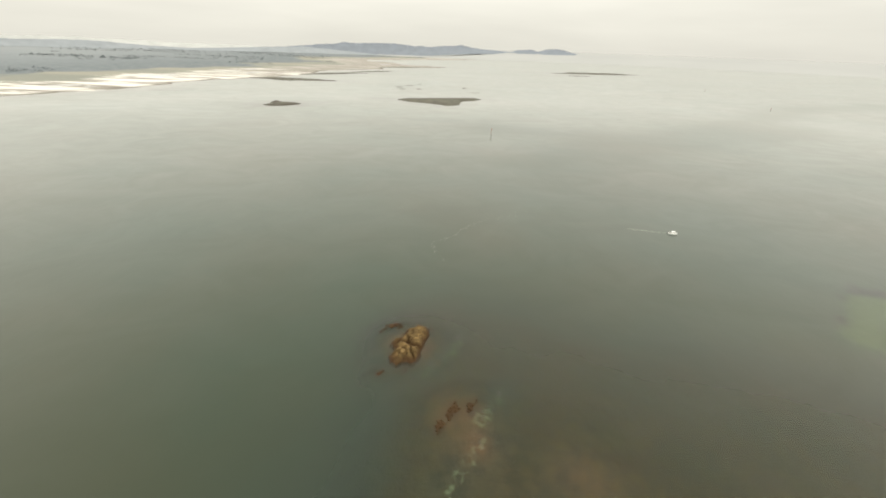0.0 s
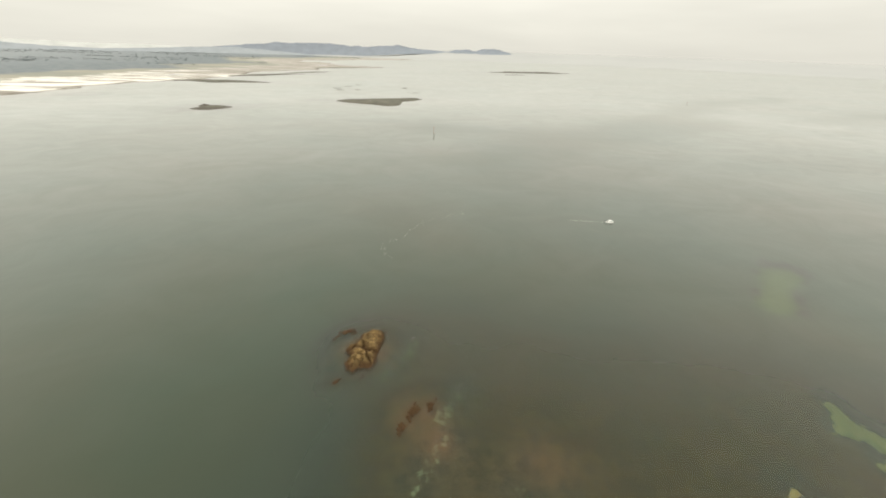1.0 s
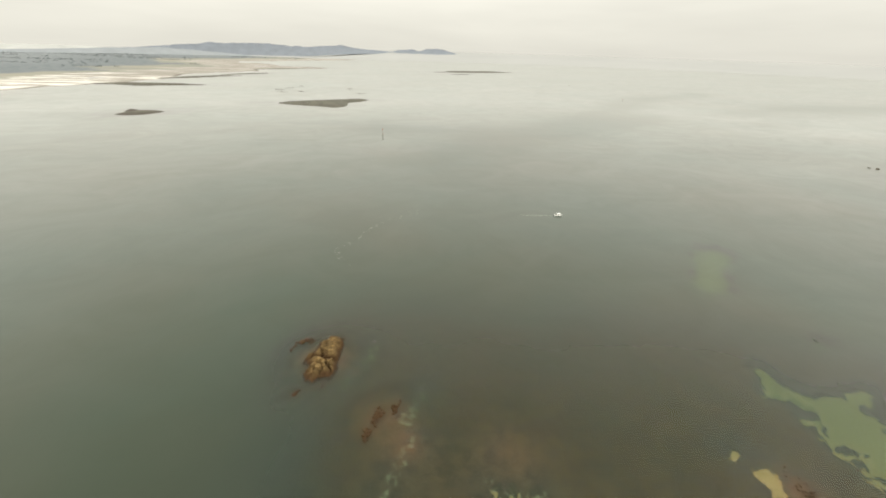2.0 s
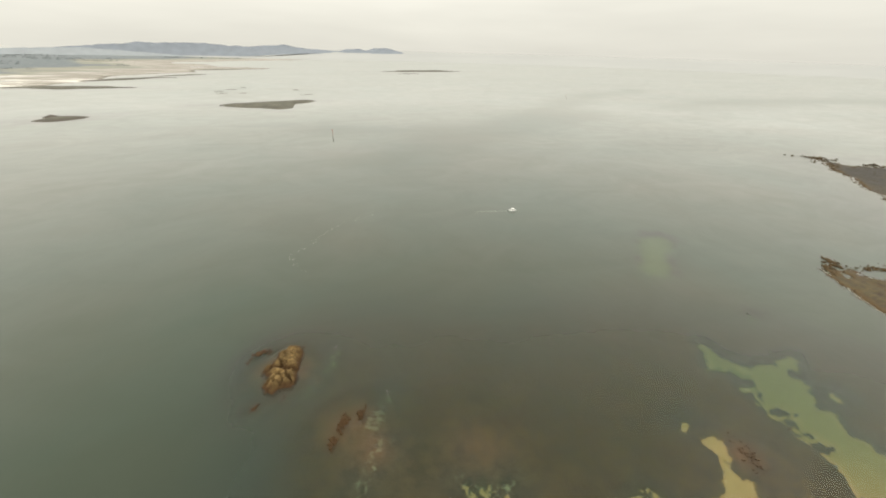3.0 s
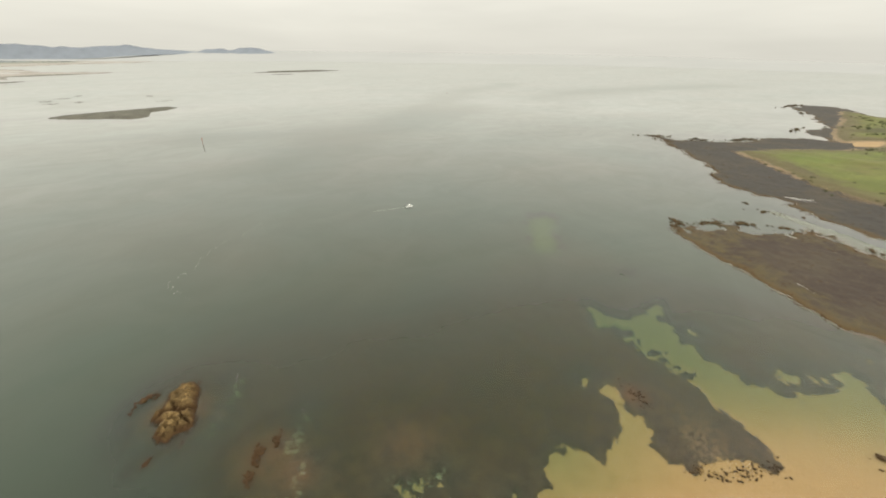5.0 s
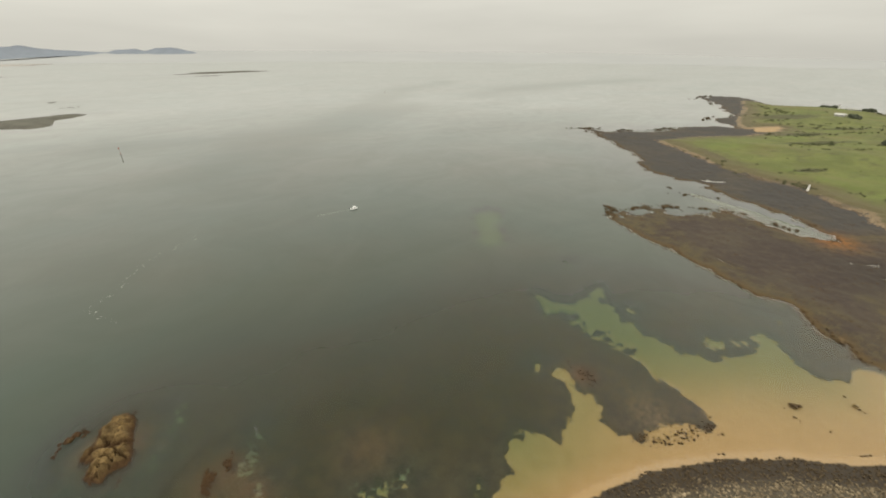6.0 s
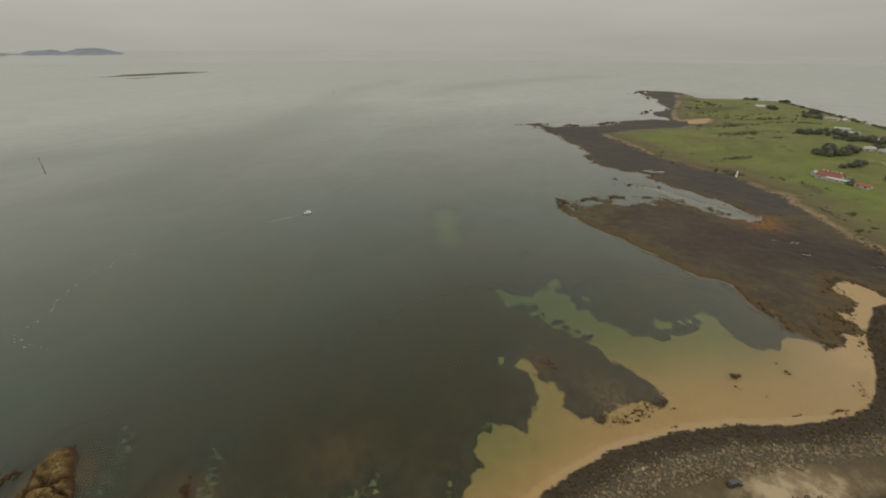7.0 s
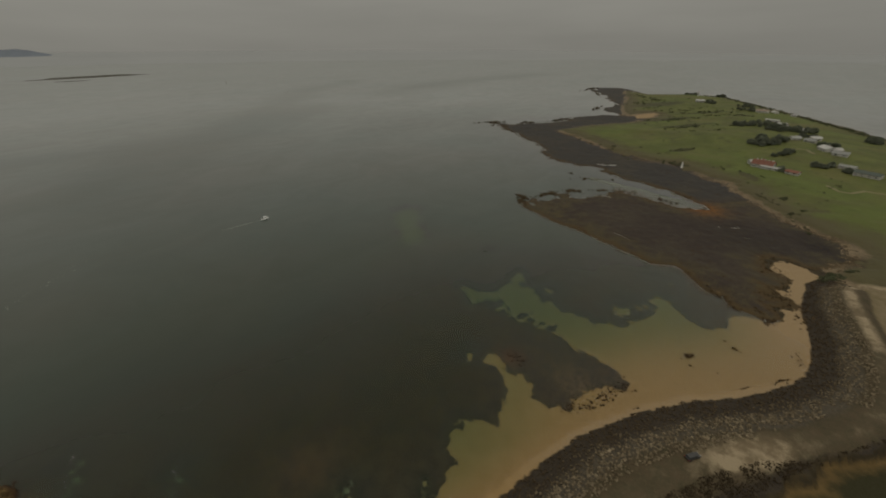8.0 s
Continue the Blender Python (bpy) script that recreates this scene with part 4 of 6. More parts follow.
CAR_PAINT = plain_material("dark_grey_car_paint", (0.034, 0.033, 0.031), (0.048, 0.046, 0.043), 2.0, 0.28, 0.02, 0.5)
CHROME = plain_material("bright_metal", (0.45, 0.45, 0.45), (0.6, 0.6, 0.6), 3.0, 0.25, 0.02, 0.5, 1.0)
LENS = plain_material("clear_lamp", (0.55, 0.55, 0.52), (0.7, 0.7, 0.66), 6.0, 0.15, 0.0, 0.5)
TAIL = plain_material("red_lamp", (0.25, 0.012, 0.01), (0.35, 0.02, 0.015), 6.0, 0.2, 0.0, 0.5)
BARK = plain_material("bark", (0.06, 0.045, 0.032), (0.10, 0.078, 0.056), 2.0, 0.9, 0.4)
FOAM = plain_material("foam", (0.18, 0.19, 0.17), (0.30, 0.31, 0.28), 0.8, 0.8)


def leaf_material(name, dark, light):
    k = Nodes(name)
    p = k.place()
    isl = k.n.new("ShaderNodeNewGeometry").outputs["Random Per Island"]
    tone = k.mix(k.math("ADD", k.math("MULTIPLY", isl, 0.6), k.math("MULTIPLY", k.noise(0.6, 4.0, p), 0.4)), dark, light)
    return k.finish(tone, 0.85, k.bump(k.noise(4.0, 3.0, p), 0.6, 0.2), 0.0, 0.15)


CYPRESS = leaf_material("cypress_leaves", (0.058, 0.068, 0.050), (0.150, 0.160, 0.112))
HEATH = leaf_material("heath_leaves", (0.030, 0.021, 0.012), (0.070, 0.050, 0.026))
SCRUB = leaf_material("scrub_leaves", (0.058, 0.066, 0.034), (0.098, 0.104, 0.054))


# ---- stones ----
def stone_shape(rng, flat=0.62):
    """A blocky stone about 1 m across: the hull of a few scattered points."""
    bm = bmesh.new()
    for _ in range(13):
        v = Vector((rng.gauss(0, 1), rng.gauss(0, 1), rng.gauss(0, 1))).normalized()
        v = Vector((v.x, v.y * rng.uniform(0.75, 1), v.z * flat)) * rng.uniform(0.42, 0.56)
        bm.verts.new(v)
    bmesh.ops.convex_hull(bm, input=bm.verts)
    bmesh.ops.delete(bm, geom=[v for v in bm.verts if not v.link_faces], context="VERTS")
    bm.normal_update()
    return bm


rng = random.Random(11)
STONES = []
for _ in range(9):
    bm = stone_shape(rng)
    mesh = bpy.data.meshes.new("stone")
    bm.to_mesh(mesh)
    bm.free()
    STONES.append(mesh)


def mesh_shape(mesh):
    v = np.zeros(len(mesh.vertices) * 3)
    mesh.vertices.foreach_get("co", v)
    return v.reshape(-1, 3), [tuple(f.vertices) for f in mesh.polygons]


SHAPES = [mesh_shape(m) for m in STONES]


def stone_matrix(x, y, z, size, rng, tall=1.0, lean=18):
    return Matrix.LocRotScale((x, y, z), Euler((radians(rng.gauss(0, lean)), radians(rng.gauss(0, lean)), rng.uniform(0, 6.28))),
                              (size * rng.uniform(0.85, 1.25), size * rng.uniform(0.7, 1.0), size * tall * rng.uniform(0.75, 1.1)))


def shared_stone_meshes(material):
    out = []
    for m in STONES:
        c = m.copy()
        c.materials.append(material)
        out.append(c)
    return out


def cracked_rock(label, outline, spots, top, seed, crack=0.75, step_up=0.35):
    """A rock broken by joints into blocks, each one a piece: a domed surface with a plane of its own for each block."""
    r = random.Random(seed)
    cx, cy = sum(p[0] for p in outline) / len(outline), sum(p[1] for p in outline) / len(outline)
    rock = thing("rock", pose(cx, cy, 0), label, "rock", "rocks off the shore")
    xs = np.arange(min(p[0] for p in outline) - 1.5, max(p[0] for p in outline) + 1.5, 0.3)
    ys = np.arange(min(p[1] for p in outline) - 1.5, max(p[1] for p in outline) + 1.5, 0.3)
    x, y = np.meshgrid(xs, ys)
    wx, wy = x + 0.7 * rough(x, y, 2.4, 5, seed), y + 0.7 * rough(x, y, 2.4, 5, seed + 3)
    d = inside(outline, wx, wy)
    wx, wy = wx + 0.7 * rough(x, y, 1.2, 3, seed + 21), wy + 0.7 * rough(x, y, 1.2, 3, seed + 23)
    # distances to the block centres, along the grain of the rock
    far = np.stack([np.hypot(*(np.array(turned(wx, wy, a, b, 62)) * np.array([0.72, 1.25])[:, None, None])) for a, b in spots])
    order = np.sort(far, 0)
    which = np.argmin(far, 0)
    joint = order[1] - order[0] if len(spots) > 1 else np.full(x.shape, 9.0)
    z = top * (smooth(-0.8, 2.4, d) ** 0.8)
    lift = np.array([r.uniform(-1, 1) * step_up for _ in spots])
    sx, sy = np.array([r.gauss(0, 0.09) for _ in spots]), np.array([r.gauss(0, 0.09) for _ in spots])
    mx, my = np.array([p[0] for p in spots]), np.array([p[1] for p in spots])
    z = z + (lift[which] + sx[which] * (x - mx[which]) + sy[which] * (y - my[which])) * smooth(-0.3, 1.2, d)
    z = z - crack * (1 - smooth(0.06, 0.55, joint)) * smooth(-0.5, 1.0, d) * np.clip(0.25 + 1.5 * grain(x / 3.2, y / 3.2, seed + 31), 0.2, 1.3)
    z = z + 0.38 * rough(x, y, 1.4, 5, seed + 8) * smooth(-0.6, 0.6, d) - 0.55 * (1 - smooth(0.0, 0.16, np.abs(rough(x, y, 3.2, 3, seed + 11)))) * smooth(-0.6, 1.0, d)
    z = np.where(d < -0.2, z - 1.2 * smooth(-0.2, -1.2, d), z)
    ny, nx = x.shape
    index = np.arange(nx * ny).reshape(ny, nx)
    quads = np.stack([index[:-1, :-1], index[:-1, 1:], index[1:, 1:], index[1:, :-1]], -1).reshape(-1, 4)
    co = np.stack([x - cx, y - cy, z], -1).reshape(-1, 3)
    owner = which.reshape(-1)[quads[:, 0]]
    quads, owner = quads[d.reshape(-1)[quads].min(1) > -1.3], owner[d.reshape(-1)[quads].min(1) > -1.3]
    for i in range(len(spots)):
        mine = quads[owner == i]
        if len(mine) < 4:
            continue
        used, back = np.unique(mine, return_inverse=True)
        mesh = bpy.data.meshes.new("boulder")
        mesh.from_pydata(co[used].tolist(), [], back.reshape(-1, 4).tolist())
        mesh.update()
        link_mesh("boulder", mesh, GOLD_ROCK, rock)
    return rock


rng = random.Random(5)


def rock_cluster(label, spots, material, group="rocks off the shore", tall=0.8):
    """A few separate boulders that belong together: x, y, size."""
    bx, by = spots[0][0], spots[0][1]
    ob = thing("rock_cluster", pose(bx, by, 0), label, "rocks", group)
    meshes = shared_stone_meshes(material)
    for x, y, size in spots:
        stone = link_mesh("boulder", rng.choice(meshes), None, ob)
        stone.matrix_basis = stone_matrix(x - bx, y - by, max(-0.05, min(height(x, y), 4)) + size * 0.14, size, rng, tall, 10 * min(1, tall + 0.1))
    return ob


def strewn(cx, cy, length, width, deg, count, small, large):
    out = []
    for _ in range(count):
        u, v = rng.gauss(0, 0.45) * length, rng.gauss(0, 0.45) * width
        c, s = math.cos(radians(deg)), math.sin(radians(deg))
        out.append((cx + u * c - v * s, cy + u * s + v * c, small + (large - small) * rng.random() ** 2.2))
    return out


UPPER_ROCK = [(-10, 141.2), (-6.8, 141.2), (-5.2, 138.6), (-5.7, 136.4), (-6.6, 131.7), (-7.6, 128.4), (-12.7, 129.4), (-16, 131.4), (-19.5, 129.7), (-18.6, 131.4), (-16, 132.6), (-14.6, 136), (-13.3, 139)]
LOWER_ROCK = [(-15.8, 131), (-12.7, 129), (-7.7, 128), (-7.8, 124.2), (-9.2, 121.3), (-11.1, 119), (-13, 119.6), (-15.2, 119.4), (-16.4, 117.8), (-19.1, 119.8), (-19.4, 123.4), (-18.3, 125.4), (-16.3, 126.6), (-18.6, 128.4)]
cracked_rock("golden-brown slab of rock standing in the sea", UPPER_ROCK, [(-10.5, 139.4), (-11.6, 134.6), (-7.2, 138), (-7.2, 133), (-14.8, 133), (-9, 129.9), (-17.6, 131)], 3.0, 4, 0.9, 0.4)
cracked_rock("golden-brown blocks split from the end of the slab", LOWER_ROCK, [(-14.2, 128.6), (-10.2, 126.4), (-12.8, 125), (-9.4, 123.6), (-11.4, 121.2), (-14.6, 123.2), (-17, 123.6), (-17.8, 121), (-15.4, 120.6), (-16.8, 127.6), (-17.2, 119)], 2.4, 9, 1.1, 0.6)
rock_cluster("loose golden boulders lodged round the big rock", strewn(-18, 121, 3.0, 2.4, 30, 26, 0.6, 1.7) + strewn(-5.3, 138, 1.0, 4.6, -10, 10, 0.6, 1.5) + strewn(-8.4, 122.6, 1.2, 2.6, -10, 8, 0.6, 1.6), GOLD_ROCK)
rock_cluster("low brown weedy boulders awash beside the rock", strewn(-20.6, 141.6, 3.6, 1.5, 28, 34, 0.7, 2.4) + strewn(-17.6, 141.5, 1.4, 2.4, 0, 16, 0.7, 2.2) + strewn(-24.4, 138, 2.2, 0.6, 50, 6, 0.6, 1.3), GOLD_ROCK)
rock_cluster("small rusty boulders just breaking the surface", strewn(-21.7, 113.3, 1.9, 0.9, 35, 24, 0.6, 1.8), GOLD_ROCK)
rock_cluster("line of little stones awash at the rock's foot", strewn(-13, 114.5, 2.6, 0.6, 60, 7, 0.5, 1.2), GOLD_ROCK)
rock_cluster("rusty weed-covered boulders breaking the surface", strewn(5.2, 97.6, 4.4, 1.6, 68, 90, 0.5, 1.7), GOLD_ROCK)
rock_cluster("scattered rusty stones awash near the shoal", strewn(11.4, 98.8, 4.2, 1.6, 65, 34, 0.5, 1.5), GOLD_ROCK)
rock_cluster("weedy boulders at the end of the shoal", strewn(0.8, 91, 2.4, 1.6, 60, 56, 0.5, 1.7), GOLD_ROCK)
rock_cluster("dark weedy rocks beside the sand tongue", strewn(120, 42.5, 7.0, 3.0, 75, 60, 0.45, 1.8), BAY_ROCK)
rock_cluster("flat dark rocks lying on the wet sand", strewn(157.5, -15, 2.6, 1.3, -50, 14, 0.7, 2.4), BAY_ROCK, "rocks on the beach")
rock_cluster("small rocks lying on the wet sand", [(152, -16, 1.5), (154.5, -13, 0.9), (151.6, -17.5, 0.7)], BAY_ROCK, "rocks on the beach")
rock_cluster("brown rocks lying alone on the sand", [(173, -30, 2.2), (172.2, -31.2, 1.5), (171.6, -32.6, 0.8), (176, -27, 1.4), (153, -25, 0.9)], BAY_ROCK, "rocks on the beach")
rock_cluster("brown rocks near the foot of the sea wall", strewn(149.5, -33.5, 2.4, 0.7, -40, 8, 0.5, 1.5), BAY_ROCK, "rocks on the beach")
rock_cluster("weedy stones strung along the top of the beach", strewn(161, -45, 5.5, 1.1, -42, 26, 0.4, 1.3), BAY_ROCK, "rocks on the beach")
rock_cluster("broken weedy stones at the sand's upper edge", strewn(178, -52, 6, 2.5, 10, 22, 0.4, 1.1), BAY_ROCK, "rocks on the beach")
rock_cluster("broken dark stones between reef and sand", strewn(213, -56, 9, 3.5, -10, 46, 0.4, 1.8), BAY_ROCK, "rocks on the beach")
rock_cluster("ragged weedy stones trailing from the weed bed", strewn(110, 12.5, 8, 2.2, -38, 60, 0.3, 1.2) + strewn(120, 6.5, 8, 3.0, -25, 80, 0.3, 1.3) + strewn(127, 3, 4, 2.0, -20, 36, 0.3, 1.3), BAY_ROCK, "rocks on the beach")
rock_cluster("stones along the edge of the weed bed", strewn(107, 17, 5, 1.8, -20, 22, 0.4, 1.4), BAY_ROCK, "rocks on the beach")
rock_cluster("single stones between weed and sea wall", [(119, -3, 1.4), (127, -1, 1.3), (118, -2, 0.8), (126, 0, 0.7), (143, 45, 1.0)], BAY_ROCK, "rocks on the beach")
rock_cluster("weedy stones spilling from the reef onto the sand", strewn(228, -50, 12, 3.5, 10, 60, 0.35, 1.4), BAY_ROCK, "rocks on the beach")
rock_cluster("small brown stones at the head of the beach", strewn(264, -49, 13, 3.5, 20, 50, 0.35, 1.3), BAY_ROCK, "rocks on the beach")
rock_cluster("brown rocks at the reef's sandy foot", strewn(202, -44, 6, 3.0, -30, 40, 0.35, 1.5), BAY_ROCK, "rocks on the beach")
rock_cluster("dark rocks awash off the reef's inner end", strewn(216, -22, 7, 2.0, 40, 18, 0.8, 3.0) + strewn(205, -31, 2.5, 1.2, 40, 7, 0.8, 2.4) + strewn(209, -40, 5, 2, 45, 14, 0.6, 2.2), BAY_ROCK, "rocks off the reef")
rock_cluster("rocks scattered off the tip of the reef", strewn(294, 114, 10, 5, 50, 44, 0.8, 3.0) + strewn(318, 100, 12, 4, -35, 30, 0.8, 3.4), REEF_ROCK, "rocks off the reef")
rock_cluster("broken weedy ledges at the tip of the reef", strewn(300, 116, 9, 3.5, 60, 30, 1.5, 4.6) + strewn(316, 102, 10, 3.5, -20, 26, 1.5, 4.6) + strewn(336, 86, 10, 4, -50, 26, 1.5, 5.0) + strewn(350, 66, 10, 3, -60, 18, 1.5, 5.0), REEF_ROCK, "rocks off the reef", 0.35)
rock_cluster("dark rocks awash in the channel behind the reef", strewn(380, 78, 22, 5, 110, 22, 0.8, 4.0) + strewn(387, 103, 5, 2, 100, 7, 1.5, 5.0), REEF_ROCK, "rocks off the reef")
rock_cluster("dark flat rocks in the shallow channel", strewn(352, 18, 14, 2.0, 65, 16, 1.0, 4.0), REEF_ROCK, "rocks off the reef")
rock_cluster("low black rocks off the outer point", strewn(614, 300, 26, 8, 130, 46, 2.0, 8.0) + strewn(592, 268, 16, 4, 50, 20, 1.5, 6.0), REEF_ROCK, "rocks off the reef", 0.3)
rock_cluster("low black rocks along the outer shelf", strewn(690, 218, 56, 9, -18, 60, 2.0, 9.0) + strewn(640, 252, 22, 7, -45, 26, 2.0, 8.0), REEF_ROCK, "rocks off the reef", 0.28)
for sx, sy, ln, wd in ((-125, 1172, 17, 5), (-90, 1338, 9, 4), (-118, 1282, 15, 4), (62, 1130, 21, 5), (-82, 1182, 6, 3), (45, 1260, 8, 3), (-140, 1230, 9, 3)):
    rock_cluster("flat grey skerry just above the far sea", strewn(sx, sy, ln * 1.1, wd * 0.8, 8, 16, 3.0, 9.0), SKERRY, "skerries", 0.16)
rock_cluster("black rocks off the far point", strewn(1270, 318, 70, 12, -5, 44, 2.0, 10.0) + strewn(1150, 270, 90, 8, 22, 30, 2.0, 8.0) + strewn(870, 200, 40, 8, 10, 26, 2.0, 7.0), REEF_ROCK, "rocks off the reef")


def fringe():
    """Loose stones along the wet edge of the rock platforms, beyond counting."""
    rng = np.random.default_rng(3)
    n = 90000
    x, y = rng.uniform(190, 640, n), rng.uniform(-70, 320, n)
    near = np.minimum(np.abs(inside(REEF, x, y, 14)), np.abs(inside(SHELF, x, y, 14))) < 7
    x, y = x[near], y[near]
    z, kinds = survey(x, y)
    ok = (np.abs(kinds["reef"] - 0.4) < 2.4) & (kinds["land"] < -3) & (kinds["sand"] < 1.5) & (kinds["bank"] < -16)
    x, y, z = x[ok][:3600], y[ok][:3600], z[ok][:3600]
    r = random.Random(8)
    places = [(r.randrange(9), stone_matrix(a, b, max(c, -0.2) + 0.05, 0.45 + 1.7 * r.random() ** 2.5 * (1 + max(0, a - 300) / 300), r, 0.75, 12)) for a, b, c in zip(x, y, z)]
    return tagged(link_mesh("reef_stones", scatter_mesh("reef_stones", SHAPES, places), REEF_ROCK), "brown weedy stones along the wet reef edge", "stones", kind="stuff")


fringe()


def storm_beach():
    """Tan shingle and stones thrown up between the rock and the turf."""
    rng = np.random.default_rng(5)
    n = 60000
    x, y = rng.uniform(265, 620, n), rng.uniform(-95, 205, n)
    d = inside(LAND, x, y, 20)
    x, y = x[np.abs(d + 2) < 9], y[np.abs(d + 2) < 9]
    z, kinds = survey(x, y)
    heap = grain(x / 16, y / 16, 4)
    ok = (kinds["land"] > -7.5) & (kinds["land"] < 1.5) & (heap + 0.5 * np.exp(-((x - 385) ** 2 + (y + 42) ** 2) / 2500) > 0.42) & (kinds["bank"] < -18)
    x, y, z = x[ok][:3800], y[ok][:3800], z[ok][:3800]
    r = random.Random(18)
    places = [(r.randrange(9), stone_matrix(a, b, c + 0.05, 0.4 + 1.3 * r.random() ** 2.2, r, 0.7, 12)) for a, b, c in zip(x, y, z)]
    return tagged(link_mesh("storm_stones", scatter_mesh("storm_stones", SHAPES, places), SHINGLE), "tan stones thrown up between rock and turf", "stones", kind="stuff")


storm_beach()


def crust_blocks():
    """Broken ledges on the platforms."""
    rng = np.random.default_rng(6)
    x, y = rng.uniform(200, 620, 16000), rng.uniform(-90, 290, 16000)
    _, kinds = survey(x, y)
    ok = (kinds["reef"] > 2) & (kinds["land"] < -2) & (grain(x / 14, y / 14, 3) > 0.5)
    x, y = x[ok][:2200], y[ok][:2200]
    z, _ = survey(x, y)
    r = random.Random(9)
    places = [(r.randrange(9), stone_matrix(a, b, c, 0.5 + 1.6 * r.random() ** 2, r, 0.4, 5)) for a, b, c in zip(x, y, z)]
    return tagged(link_mesh("reef_ledges", scatter_mesh("reef_ledges", SHAPES, places), REEF_ROCK), "low broken ledges of dark shore rock", "rocks", kind="stuff")


crust_blocks()


# ---- boats, marks and small works ----
def motor_boat():
    boat = thing("motor_boat", pose(156, 252, 0.0, 0, 0, -14), "small white cabin motor boat under way with a thin wake", "boat")
    bm = bmesh.new()
    rows = []
    for s in range(9):
        u = s / 8
        x = -2.9 + 5.8 * u
        w = 1.08 * (1 - max(0, (u - 0.45) / 0.55) ** 2.2) + 0.02
        deck = 0.72 + 0.35 * u * u
        keel = -0.3 + 0.5 * max(0, (u - 0.7) / 0.3) ** 2
        rows.append([bm.verts.new(c) for c in ((x, -w, deck), (x, -w * 0.88, 0.12), (x, 0, keel), (x, w * 0.88, 0.12), (x, w, deck))])
    for a, b in zip(rows[:-1], rows[1:]):
        for j in range(4):
            bm.faces.new((a[j], b[j], b[j + 1], a[j + 1]))
        bm.faces.new((a[4], b[4], b[0], a[0]))
    bm.faces.new(rows[0])
    bmesh.ops.recalc_face_normals(bm, faces=bm.faces)
    part("hull", bm, GEL, boat)
    cabin = part("cabin", box(-0.5, -0.78, 0.75, 1.35, 0.78, 1.75, bevel=0.12), GEL, boat)
    part("windscreen", box(1.33, -0.66, 1.2, 1.41, 0.66, 1.62, bevel=0.02), DARK_GLASS, cabin)
    for side in (-1, 1):
        part("side_window", box(-0.3, side * 0.78 - 0.02, 1.2, 1.1, side * 0.78 + 0.02, 1.6, bevel=0.01), DARK_GLASS, cabin)
    part("cabin_roof", box(-0.75, -0.9, 1.75, 1.5, 0.9, 1.84, bevel=0.04), GEL, boat)
    part("cockpit_floor", box(-2.6, -0.8, 0.74, -0.52, 0.8, 0.79, bevel=0.02), GREY_IRON, boat)
    motor = part("outboard_motor", box(-3.35, -0.22, 0.35, -2.85, 0.22, 1.15, bevel=0.1), BLACK, boat)
    part("motor_leg", box(-3.2, -0.08, -0.5, -3.0, 0.08, 0.34, bevel=0.02), BLACK, motor)
    rail = bmesh.new()
    for side in (-1, 1):
        add_rod(rail, (1.2, side * 0.95, 1.0), (2.3, side * 0.5, 1.35), 0.03, 0.03, 6)
        add_rod(rail, (2.3, side * 0.5, 1.35), (2.85, 0, 1.45), 0.03, 0.03, 6)
    part("bow_rail", rail, CHROME, boat)
    return boat


motor_boat()


def foam_patch(name, label, curve, width, count, small, large, seed):
    """Flecks of froth strewn along a curve, lying on the water."""
    r = random.Random(seed)
    bm = bmesh.new()
    lengths = [math.dist(a, b) for a, b in zip(curve[:-1], curve[1:])]
    for _ in range(count):
        s = r.uniform(0, sum(lengths))
        i = 0
        while i < len(lengths) - 1 and s > lengths[i]:
            s -= lengths[i]
            i += 1
        a, b = curve[i], curve[i + 1]
        k = min(1, s / lengths[i])
        wide = width * (0.35 + 0.65 * (i + k) / len(lengths))
        x, y = a[0] + (b[0] - a[0]) * k + r.gauss(0, wide), a[1] + (b[1] - a[1]) * k + r.gauss(0, wide)
        size, turn = small + (large - small) * r.random() ** 3, math.atan2(b[1] - a[1], b[0] - a[0]) + r.gauss(0, 0.4)
        n = 7
        ring = []
        for j in range(n):
            t = 6.283 * j / n
            rad = size * r.uniform(0.5, 1.1)
            u, v = math.cos(t) * rad * 1.9, math.sin(t) * rad * 0.7
            ring.append(bm.verts.new((x + u * math.cos(turn) - v * math.sin(turn), y + u * math.sin(turn) + v * math.cos(turn), 0.03)))
        mid = bm.verts.new((x, y, 0.05 + 0.05 * size))
        for j in range(n):
            bm.faces.new((ring[j - 1], ring[j], mid))
    return tagged(part(name, bm, FOAM), label, "foam", kind="stuff")


foam_patch("boat_wake", "thin white wake trailing behind the boat", [(152.8, 252.8), (146, 254.6), (139, 256), (128, 258.5)], 0.5, 330, 0.1, 0.36, 2)
foam_patch("foam_line", "broken line of froth drifting on the sea", [(1, 203), (-3, 212), (-7, 224), (-4, 229), (6, 236), (17, 257), (34, 268), (60, 283)], 1.8, 90, 0.1, 0.5, 3)
foam_patch("surf_line", "scattered white flecks along the submerged reef", [(9, 138), (4, 128), (-1, 121), (-6, 115)], 1.2, 30, 0.05, 0.2, 4)
foam_patch("surf_line", "scattered white flecks over the weedy shoal", [(24, 108), (19, 101), (14, 93), (16, 87), (9, 80)], 1.4, 45, 0.05, 0.2, 6)


